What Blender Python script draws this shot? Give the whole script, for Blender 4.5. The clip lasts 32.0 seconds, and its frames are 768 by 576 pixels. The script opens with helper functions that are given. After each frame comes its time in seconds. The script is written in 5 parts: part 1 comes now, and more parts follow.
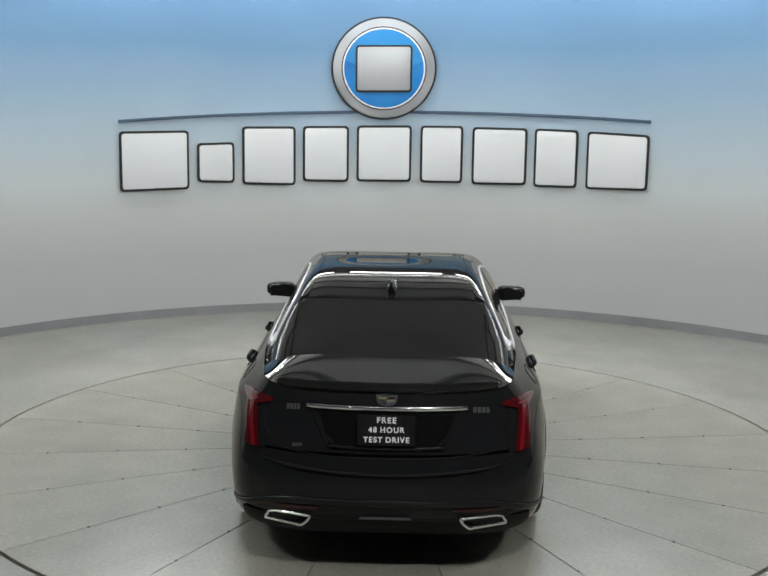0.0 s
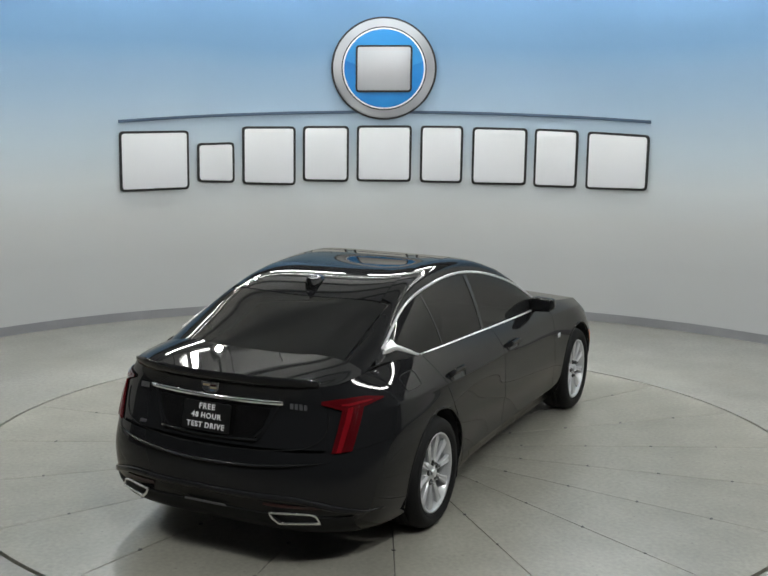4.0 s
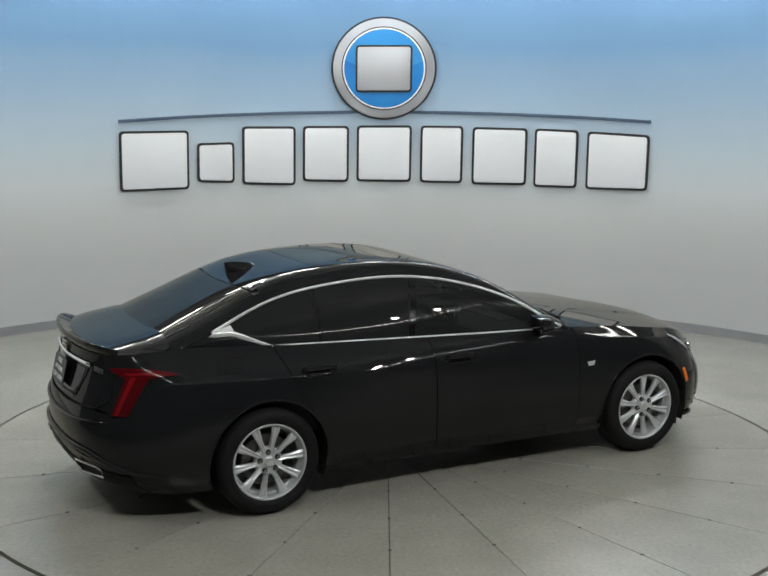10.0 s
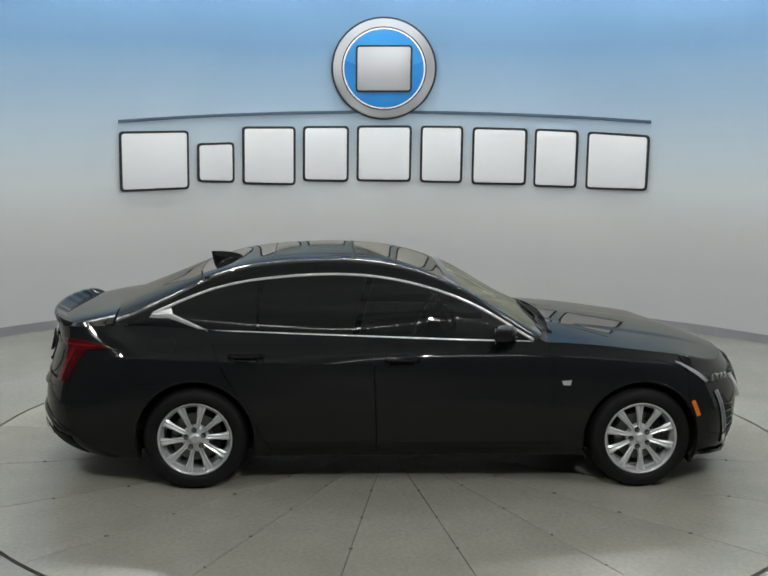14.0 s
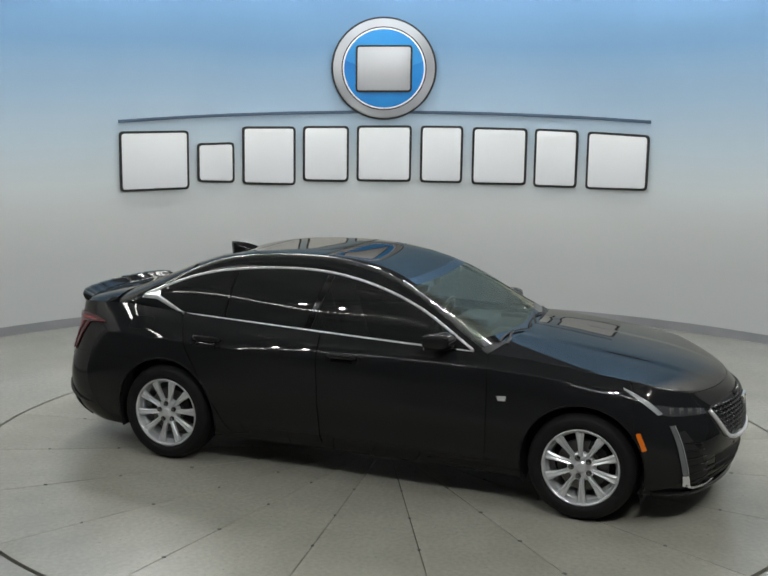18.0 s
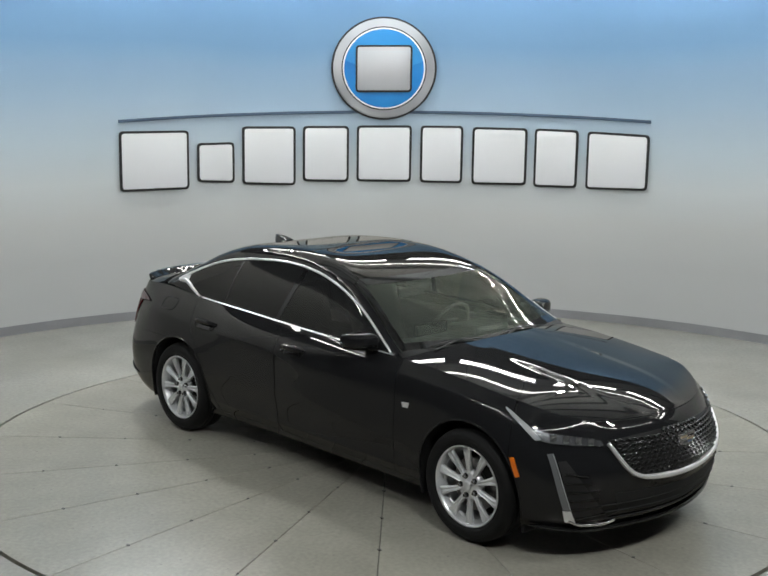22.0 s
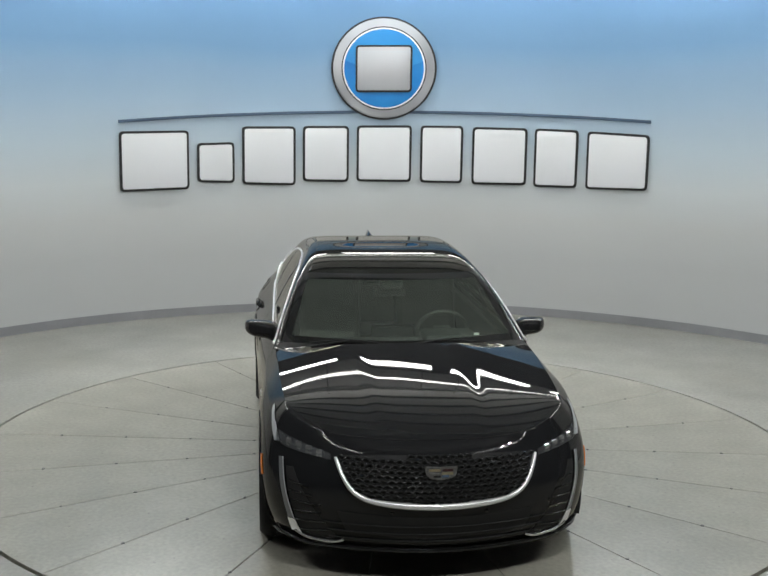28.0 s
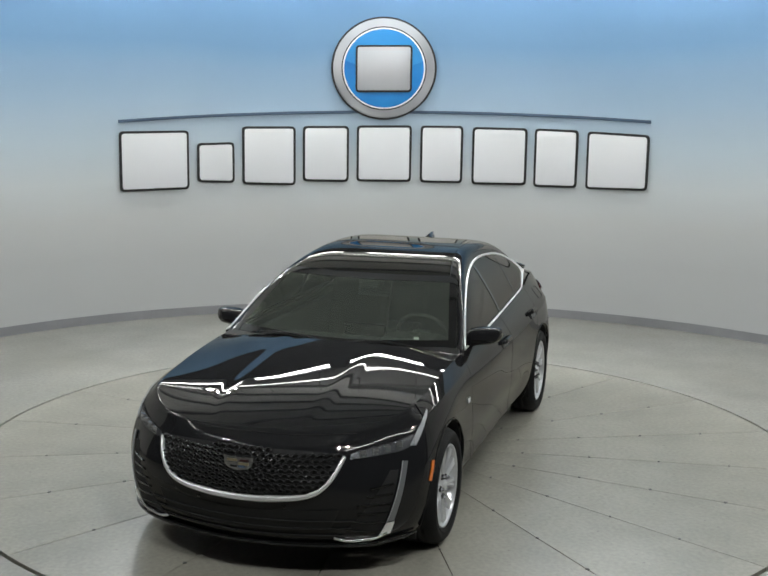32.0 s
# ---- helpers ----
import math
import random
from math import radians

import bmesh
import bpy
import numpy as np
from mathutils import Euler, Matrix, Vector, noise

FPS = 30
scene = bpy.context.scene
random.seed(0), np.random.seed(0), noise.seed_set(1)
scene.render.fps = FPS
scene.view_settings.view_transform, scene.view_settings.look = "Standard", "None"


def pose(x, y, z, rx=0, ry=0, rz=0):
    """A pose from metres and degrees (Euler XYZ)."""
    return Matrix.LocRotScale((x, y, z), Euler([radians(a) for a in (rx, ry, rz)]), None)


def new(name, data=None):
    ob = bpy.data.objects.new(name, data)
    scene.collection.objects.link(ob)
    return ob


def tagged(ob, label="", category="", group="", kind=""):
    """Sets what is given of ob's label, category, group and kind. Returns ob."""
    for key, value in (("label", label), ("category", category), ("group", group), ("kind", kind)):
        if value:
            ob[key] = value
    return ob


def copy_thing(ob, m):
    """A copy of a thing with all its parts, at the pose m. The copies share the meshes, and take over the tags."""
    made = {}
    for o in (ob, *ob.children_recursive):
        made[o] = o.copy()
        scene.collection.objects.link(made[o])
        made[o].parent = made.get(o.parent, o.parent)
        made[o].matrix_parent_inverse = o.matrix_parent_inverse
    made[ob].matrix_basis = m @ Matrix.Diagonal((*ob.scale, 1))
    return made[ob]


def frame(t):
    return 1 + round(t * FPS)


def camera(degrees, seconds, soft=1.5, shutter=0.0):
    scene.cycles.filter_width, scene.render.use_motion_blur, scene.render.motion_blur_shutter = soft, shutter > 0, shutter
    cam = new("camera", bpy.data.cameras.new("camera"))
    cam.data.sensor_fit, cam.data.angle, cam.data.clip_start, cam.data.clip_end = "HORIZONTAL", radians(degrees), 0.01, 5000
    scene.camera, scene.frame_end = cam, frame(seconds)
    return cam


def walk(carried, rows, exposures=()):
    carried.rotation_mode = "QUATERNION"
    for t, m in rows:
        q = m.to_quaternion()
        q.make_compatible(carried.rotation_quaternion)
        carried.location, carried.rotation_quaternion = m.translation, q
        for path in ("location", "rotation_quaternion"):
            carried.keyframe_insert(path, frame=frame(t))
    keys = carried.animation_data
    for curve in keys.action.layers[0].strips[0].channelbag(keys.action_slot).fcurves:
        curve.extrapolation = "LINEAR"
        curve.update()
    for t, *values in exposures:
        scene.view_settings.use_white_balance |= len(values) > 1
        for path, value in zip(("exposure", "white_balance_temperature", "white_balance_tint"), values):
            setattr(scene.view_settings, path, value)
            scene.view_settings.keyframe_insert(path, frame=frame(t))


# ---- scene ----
# ---------------------------------------------------------------- camera
cam = camera(37.44, 32.0, soft=1.7)
EYE = (0.0, -8.118, 2.606)
YAW, PITCH, LEAN = -0.304, 9.952, 0.80
CAM_POSE = pose(*EYE, 90 - PITCH, 0, -YAW) @ pose(0, 0, 0, 0, 0, LEAN)
walk(cam, [(0.0, CAM_POSE), (32.0, CAM_POSE)])


def table_angle(t):
    """Degrees about z: the car's nose points along +y at 90 and towards the camera at -90."""
    return 89.50 - 6.143 * t - 0.00197 * (t - 16) ** 2


# ---------------------------------------------------------------- world and exposure
world = bpy.data.worlds.new("studio_air")
scene.world = world
world.use_nodes = True
world.node_tree.nodes["Background"].inputs[0].default_value = (0.012, 0.012, 0.013, 1)
scene.view_settings.exposure = 0.0
TUBE_GLOW = 64.0      # strength of the fluorescent tubes
SPOT_WATTS = 79.0    # power of each spotlight
SPOT_GLOW = 600.0      # strength of the small spotlights' lenses

WALL_C = (0.069, -0.378)   # centre of the curved wall
WALL_R = 5.617
WALL_TOP = 3.72
TABLE_R = 3.006


# ---------------------------------------------------------------- materials
def mat(name, col=(0.5, 0.5, 0.5), rough=0.5, metal=0.0, coat=0.0, spec=None):
    m = bpy.data.materials.new(name)
    m.use_nodes = True
    b = m.node_tree.nodes["Principled BSDF"]
    b.inputs["Base Color"].default_value = (*col, 1)
    b.inputs["Roughness"].default_value = rough
    b.inputs["Metallic"].default_value = metal
    b.inputs["Coat Weight"].default_value = coat
    b.inputs["Coat Roughness"].default_value = 0.02
    b.inputs["Coat IOR"].default_value = 1.42
    if spec is not None:
        b.inputs["Specular IOR Level"].default_value = spec
    return m


def node(m, kind, **values):
    n = m.node_tree.nodes.new(kind)
    for key, value in values.items():
        n.inputs[key.replace("_", " ")].default_value = value
    return n


def join(m, a, b):
    m.node_tree.links.new(a, b)


def principled(m):
    return m.node_tree.nodes["Principled BSDF"]


def coords(m, scale=(1, 1, 1)):
    tc = m.node_tree.nodes.new("ShaderNodeTexCoord")
    mp = node(m, "ShaderNodeMapping", Scale=scale)
    join(m, tc.outputs["Object"], mp.inputs["Vector"])
    return mp.outputs["Vector"]


def mottled(m, low, high, scale, detail=6.0, grain=0.0, bump=0.0, rough=None, vec=None, contrast=(0.3, 0.7)):
    """Colour between low and high by noise at two scales, with relief and uneven gloss."""
    v = vec or coords(m)
    big = node(m, "ShaderNodeTexNoise", Scale=scale, Detail=detail, Roughness=0.6)
    fine = node(m, "ShaderNodeTexNoise", Scale=scale * 24, Detail=4.0, Roughness=0.7)
    join(m, v, big.inputs["Vector"]), join(m, v, fine.inputs["Vector"])
    ramp = m.node_tree.nodes.new("ShaderNodeValToRGB")
    ramp.color_ramp.elements[0].position, ramp.color_ramp.elements[1].position = contrast
    ramp.color_ramp.elements[0].color, ramp.color_ramp.elements[1].color = (*low, 1), (*high, 1)
    mix = m.node_tree.nodes.new("ShaderNodeMath")
    mix.operation = "MULTIPLY_ADD"
    mix.inputs[1].default_value = grain
    join(m, fine.outputs["Fac"], mix.inputs[0]), join(m, big.outputs["Fac"], mix.inputs[2])
    off = m.node_tree.nodes.new("ShaderNodeMath")
    off.operation = "SUBTRACT"
    off.inputs[1].default_value = grain / 2
    join(m, mix.outputs[0], off.inputs[0])
    join(m, off.outputs[0], ramp.inputs["Fac"])
    join(m, ramp.outputs["Color"], principled(m).inputs["Base Color"])
    if bump:
        bp = node(m, "ShaderNodeBump", Strength=bump, Distance=0.003)
        join(m, fine.outputs["Fac"], bp.inputs["Height"])
        join(m, bp.outputs["Normal"], principled(m).inputs["Normal"])
    if rough:
        rr = m.node_tree.nodes.new("ShaderNodeMapRange")
        rr.inputs["To Min"].default_value, rr.inputs["To Max"].default_value = rough
        join(m, big.outputs["Fac"], rr.inputs["Value"])
        join(m, rr.outputs["Result"], principled(m).inputs["Roughness"])
    return m, ramp


def concrete(name, low, high, per_slab):
    """Sealed, power-floated concrete: cloudy, finely speckled, with faint wide stains, half glossy."""
    m = mat(name)
    v = coords(m)

    def noise(scale, detail, to_low, to_high, rough=0.55):
        n = node(m, "ShaderNodeTexNoise", Scale=scale, Detail=detail, Roughness=rough)
        join(m, v, n.inputs["Vector"])
        r = m.node_tree.nodes.new("ShaderNodeMapRange")
        r.inputs["From Min"].default_value, r.inputs["From Max"].default_value = 0.25, 0.75
        r.inputs["To Min"].default_value, r.inputs["To Max"].default_value = to_low, to_high
        join(m, n.outputs["Fac"], r.inputs["Value"])
        return r.outputs["Result"]

    def times(a, b):
        mul = m.node_tree.nodes.new("ShaderNodeMath")
        mul.operation = "MULTIPLY"
        join(m, a, mul.inputs[0]), join(m, b, mul.inputs[1])
        return mul.outputs[0]
    cloud = noise(0.9, 3.0, 0.0, 1.0)
    base = m.node_tree.nodes.new("ShaderNodeMix")
    base.data_type = "RGBA"
    base.inputs["A"].default_value, base.inputs["B"].default_value = (*low, 1), (*high, 1)
    join(m, cloud, base.inputs["Factor"])
    info = m.node_tree.nodes.new("ShaderNodeObjectInfo")
    slab = m.node_tree.nodes.new("ShaderNodeMapRange")
    slab.inputs["To Min"].default_value, slab.inputs["To Max"].default_value = 1 - per_slab, 1 + per_slab
    join(m, info.outputs["Random"], slab.inputs["Value"])
    grain = times(noise(2.2, 5.0, 0.90, 1.08), noise(34.0, 4.0, 0.87, 1.13))
    # sparse dark specks
    cell = node(m, "ShaderNodeTexVoronoi", Scale=7.0)
    join(m, v, cell.inputs["Vector"])
    speck = m.node_tree.nodes.new("ShaderNodeMapRange")
    speck.inputs["From Min"].default_value, speck.inputs["From Max"].default_value = 0.03, 0.07
    speck.inputs["To Min"].default_value, speck.inputs["To Max"].default_value = 0.72, 1.0
    join(m, cell.outputs["Distance"], speck.inputs["Value"])
    tint = m.node_tree.nodes.new("ShaderNodeMix")
    tint.data_type, tint.blend_type = "RGBA", "MULTIPLY"
    tint.inputs["Factor"].default_value = 1.0
    join(m, base.outputs["Result"], tint.inputs["A"])
    join(m, times(times(grain, speck.outputs["Result"]), slab.outputs["Result"]), tint.inputs["B"])
    wear = m.node_tree.nodes.new("ShaderNodeMix")
    wear.data_type = "RGBA"
    wear.inputs["B"].default_value = (0.255, 0.241, 0.196, 1)
    join(m, noise(0.7, 3.0, -0.1, 0.40, 0.5), wear.inputs["Factor"])
    join(m, tint.outputs["Result"], wear.inputs["A"])
    join(m, wear.outputs["Result"], principled(m).inputs["Base Color"])
    principled(m).inputs["Roughness"].default_value = 0.27
    principled(m).inputs["Specular IOR Level"].default_value = 0.42
    return m


CONCRETE = concrete("turntable_concrete", (0.246, 0.236, 0.199), (0.338, 0.328, 0.283), 0.04)
CONCRETE_OUT = concrete("floor_concrete", (0.25, 0.245, 0.218), (0.316, 0.312, 0.282), 0.0)
JOINT, _ = mottled(mat("joint_filler", rough=0.8), (0.05, 0.049, 0.044), (0.10, 0.098, 0.088), 5.0)


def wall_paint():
    """Wall coloured by height: grey foot, near white middle, an overlaid graphic's blue put above."""
    m = mat("overlay_sky_wall_paint", rough=0.75)
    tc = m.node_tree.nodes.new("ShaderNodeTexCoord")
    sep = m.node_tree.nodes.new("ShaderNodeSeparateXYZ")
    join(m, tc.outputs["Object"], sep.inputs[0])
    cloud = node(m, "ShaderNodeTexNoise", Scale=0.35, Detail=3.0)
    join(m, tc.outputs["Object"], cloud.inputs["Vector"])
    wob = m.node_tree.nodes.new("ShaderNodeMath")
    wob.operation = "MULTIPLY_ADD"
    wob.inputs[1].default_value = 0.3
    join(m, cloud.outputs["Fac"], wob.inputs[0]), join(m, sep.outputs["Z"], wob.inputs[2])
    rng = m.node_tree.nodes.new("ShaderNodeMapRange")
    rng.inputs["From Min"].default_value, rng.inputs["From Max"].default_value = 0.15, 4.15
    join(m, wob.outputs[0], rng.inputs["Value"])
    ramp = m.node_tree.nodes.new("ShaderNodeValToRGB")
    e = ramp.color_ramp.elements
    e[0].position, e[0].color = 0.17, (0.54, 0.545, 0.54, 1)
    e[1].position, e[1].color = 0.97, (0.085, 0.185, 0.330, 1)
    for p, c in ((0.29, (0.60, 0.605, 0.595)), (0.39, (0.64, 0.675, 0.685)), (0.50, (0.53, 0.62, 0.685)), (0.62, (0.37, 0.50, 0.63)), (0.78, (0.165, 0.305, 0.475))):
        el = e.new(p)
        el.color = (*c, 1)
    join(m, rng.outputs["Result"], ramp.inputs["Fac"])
    # the blue covers only the width in the camera's view; its ends stay plain grey
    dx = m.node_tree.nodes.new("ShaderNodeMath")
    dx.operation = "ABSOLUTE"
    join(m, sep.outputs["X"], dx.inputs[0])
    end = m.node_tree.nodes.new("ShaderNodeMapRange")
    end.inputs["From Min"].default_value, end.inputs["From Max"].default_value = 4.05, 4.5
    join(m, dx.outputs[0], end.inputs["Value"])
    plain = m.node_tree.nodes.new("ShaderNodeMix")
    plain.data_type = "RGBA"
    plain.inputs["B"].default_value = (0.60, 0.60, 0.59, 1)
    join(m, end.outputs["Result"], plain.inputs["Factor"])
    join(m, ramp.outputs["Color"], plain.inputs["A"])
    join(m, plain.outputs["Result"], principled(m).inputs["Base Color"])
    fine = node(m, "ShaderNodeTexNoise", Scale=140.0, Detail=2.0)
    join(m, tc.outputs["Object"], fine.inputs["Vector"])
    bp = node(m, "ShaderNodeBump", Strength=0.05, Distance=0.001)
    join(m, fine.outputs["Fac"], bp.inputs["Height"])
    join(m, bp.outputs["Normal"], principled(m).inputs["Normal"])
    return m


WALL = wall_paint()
SKIRT, _ = mottled(mat("skirting_vinyl", rough=0.45), (0.25, 0.25, 0.26), (0.31, 0.31, 0.32), 1.5)
DARK_WALL, _ = mottled(mat("dark_room_paint", rough=0.9), (0.045, 0.045, 0.047), (0.065, 0.065, 0.067), 1.2)
CEIL, _ = mottled(mat("ceiling_paint", rough=0.9), (0.012, 0.012, 0.012), (0.022, 0.022, 0.022), 0.8)
CEIL_GREY, _ = mottled(mat("grey_ceiling_paint", rough=0.85), (0.60, 0.60, 0.59), (0.66, 0.66, 0.65), 0.8)
BEAM, _ = mottled(mat("grey_beam_paint", rough=0.7), (0.20, 0.20, 0.20), (0.25, 0.25, 0.25), 1.2)


def glow(name, strength, col=(0.94, 0.98, 0.985)):
    m = mat(name, (0.9, 0.9, 0.9), 0.3)
    principled(m).inputs["Emission Color"].default_value = (*col, 1)
    principled(m).inputs["Emission Strength"].default_value = strength
    return m


TUBE = glow("tube_light", TUBE_GLOW)
COVE = glow("led_strip", 46.0)
RAIL_GLOW = glow("small_lamp", 100.0)
SPOT = glow("spot_lens", SPOT_GLOW, (0.95, 1.0, 1.0))
HOUSING = mat("lamp_housing_enamel", (0.06, 0.06, 0.06), 0.4)


def lacquer(name, col, tint, rough):
    """Black paint or glass panel; gloss tint mutes blue reflections; slight dust and orange peel."""
    m = bpy.data.materials.new(name)
    m.use_nodes = True
    nt = m.node_tree
    nt.nodes.clear()
    out = nt.nodes.new("ShaderNodeOutputMaterial")
    base = nt.nodes.new("ShaderNodeBsdfDiffuse")
    base.inputs["Color"].default_value = (*col, 1)
    gl = nt.nodes.new("ShaderNodeBsdfGlossy")
    gl.inputs["Color"].default_value = (*tint, 1)
    fr = nt.nodes.new("ShaderNodeFresnel")
    fr.inputs["IOR"].default_value = 1.40
    mx = nt.nodes.new("ShaderNodeMixShader")
    v = coords(m)
    peel = node(m, "ShaderNodeTexNoise", Scale=260.0, Detail=2.0)
    dust_haze = node(m, "ShaderNodeTexNoise", Scale=9.0, Detail=6.0)
    join(m, v, peel.inputs["Vector"]), join(m, v, dust_haze.inputs["Vector"])
    bp = node(m, "ShaderNodeBump", Strength=0.012, Distance=0.001)
    join(m, peel.outputs["Fac"], bp.inputs["Height"])
    join(m, bp.outputs["Normal"], gl.inputs["Normal"])
    rr = nt.nodes.new("ShaderNodeMapRange")
    rr.inputs["To Min"].default_value, rr.inputs["To Max"].default_value = rough * 0.5, rough * 1.5
    join(m, dust_haze.outputs["Fac"], rr.inputs["Value"])
    join(m, rr.outputs["Result"], gl.inputs["Roughness"])
    join(m, fr.outputs[0], mx.inputs[0]), join(m, base.outputs[0], mx.inputs[1]), join(m, gl.outputs[0], mx.inputs[2])
    join(m, mx.outputs[0], out.inputs[0])
    return m


# warm tint of the gloss, offsetting the wall's blue in reflections
WARM_GLOSS = (0.80, 0.77, 0.725)
PAINT = lacquer("black_car_paint", (0.0116, 0.0120, 0.0131), WARM_GLOSS, 0.012)
TRIM = mat("black_grained_plastic", (0.011, 0.011, 0.011), 0.6, spec=0.15)
GLOSS = mat("piano_black_plastic", (0.006, 0.006, 0.006), 0.04)
RUBBER, _ = mottled(mat("tyre_rubber", rough=0.7), (0.004, 0.004, 0.004), (0.008, 0.008, 0.008), 6.0, bump=0.2)
principled(RUBBER).inputs["Specular IOR Level"].default_value = 0.25
CHROME = mat("bright_chrome", (0.84, 0.84, 0.84), 0.14, 1.0)
BRIGHT_TRIM = mat("anodised_window_trim", (0.86, 0.86, 0.86), 0.32, 0.65)
SATIN = mat("satin_chrome", (0.72, 0.72, 0.72), 0.24, 1.0)
ALLOY, _ = mottled(mat("silver_wheel_lacquer", rough=0.28, metal=0.55), (0.55, 0.56, 0.57), (0.68, 0.69, 0.70), 8.0)
IRON = mat("cast_iron_disc", (0.16, 0.155, 0.15), 0.4, 0.9)
STEEL = mat("lug_nut_steel", (0.30, 0.30, 0.31), 0.25, 1.0)
AMBER = mat("amber_lens", (0.75, 0.17, 0.01), 0.15, 0.0, 0.5)
RED = mat("red_lamp_lens", (0.085, 0.003, 0.005), 0.08, 0.0, 0.6)
RED_MID = mat("red_lamp_graded_tone", (0.070, 0.0025, 0.0045), 0.12, 0.0, 0.4)
RED_LIT = mat("red_light_guide", (0.185, 0.005, 0.009), 0.15, 0.0, 0.6)
RED_DARK = mat("dark_red_reflector", (0.035, 0.002, 0.003), 0.15)
CABIN, _ = mottled(mat("dark_interior_plastic", rough=0.7), (0.045, 0.046, 0.045), (0.060, 0.061, 0.060), 20.0, bump=0.1)
LEATHER, _ = mottled(mat("black_leather", rough=0.5), (0.055, 0.055, 0.053), (0.080, 0.079, 0.077), 14.0, bump=0.2)
HEADLINER = mat("grey_headliner_cloth", (0.20, 0.20, 0.185), 0.95)
SILVER_LENS = mat("lamp_reflector", (0.60, 0.61, 0.63), 0.12, 0.9)
LETTER = mat("white_lettering", (0.85, 0.85, 0.85), 0.5)
GOLD = mat("badge_gold", (0.50, 0.42, 0.27), 0.3, 0.8)
PLATE = mat("black_plate_sheet", (0.006, 0.006, 0.006), 0.35)


def glass(name, tint, gloss_rough=0.0, haze_col=(0.010, 0.0105, 0.010), sheen=(0.82, 0.77, 0.70)):
    """Thin tinted pane: see-through by its tint, mirrored at the surface by Fresnel."""
    m = bpy.data.materials.new(name)
    m.use_nodes = True
    nt = m.node_tree
    nt.nodes.clear()
    out = nt.nodes.new("ShaderNodeOutputMaterial")
    tr = nt.nodes.new("ShaderNodeBsdfTransparent")
    tr.inputs["Color"].default_value = (*tint, 1)
    gl = nt.nodes.new("ShaderNodeBsdfGlossy")
    gl.inputs["Roughness"].default_value = gloss_rough
    # sheen colour tints what the pane mirrors, to mute the wall's blue
    gl.inputs["Color"].default_value = (*sheen, 1)
    fr = nt.nodes.new("ShaderNodeFresnel")
    fr.inputs["IOR"].default_value = 1.31
    mx = nt.nodes.new("ShaderNodeMixShader")
    join(m, fr.outputs[0], mx.inputs[0]), join(m, tr.outputs[0], mx.inputs[1]), join(m, gl.outputs[0], mx.inputs[2])
    # even haze put into the pane's colour to lift its blacks
    dust_haze = nt.nodes.new("ShaderNodeBsdfDiffuse")
    dust_haze.inputs["Color"].default_value = (*haze_col, 1)
    both_layers = nt.nodes.new("ShaderNodeAddShader")
    join(m, mx.outputs[0], both_layers.inputs[0]), join(m, dust_haze.outputs[0], both_layers.inputs[1])
    join(m, both_layers.outputs[0], out.inputs[0])
    return m


GLASS_SIDE = glass("privacy_glass", (0.012, 0.013, 0.0125), 0.0, (0.015, 0.0155, 0.016))
# warmer sheen greys the blue wall mirrored in the rear window
GLASS_REAR = glass("rear_glass_muted_sheen", (0.012, 0.013, 0.0125), 0.0, (0.017, 0.0175, 0.0175), (0.72, 0.67, 0.60))
GLASS_DOOR = glass("tinted_door_glass", (0.07, 0.075, 0.07), 0.0, (0.014, 0.0145, 0.015))
GLASS_FRONT = glass("green_windscreen_glass", (0.72, 0.80, 0.72), 0.0, (0.038, 0.043, 0.038), (0.67, 0.65, 0.52))
LENS = glass("clear_lens", (0.85, 0.87, 0.88), 0.0)


# ---------------------------------------------------------------- mesh helpers
def part(name, bm, material, parent=None, label="", smooth=False):
    """Links a bmesh as one mesh object under a thing or a part."""
    if not smooth or not any(e.is_boundary for e in bm.edges):
        bmesh.ops.recalc_face_normals(bm, faces=bm.faces)
    me = bpy.data.meshes.new(name)
    if smooth:
        for f in bm.faces:
            f.smooth = True
    bm.to_mesh(me)
    bm.free()
    me.materials.append(material)
    ob = new(name, me)
    ob.parent = parent
    if label:
        ob["label"] = label
    return ob


def shared(name, mesh, parent, m=None, label=""):
    ob = new(name, mesh)
    ob.parent = parent
    if m is not None:
        ob.matrix_basis = m
    if label:
        ob["label"] = label
    return ob


def box(c, s, bevel=0.0, m=None, bm=None):
    """A bevelled block with centre c and size s."""
    bm = bm or bmesh.new()
    vs = bmesh.ops.create_cube(bm, size=1, matrix=(m or Matrix()) @ Matrix.Translation(c) @ Matrix.Diagonal((*s, 1)))["verts"]
    if bevel:
        es = list({e for v in vs for e in v.link_edges})
        bmesh.ops.bevel(bm, geom=es, offset=bevel, segments=2, affect="EDGES", profile=0.6)
    return bm


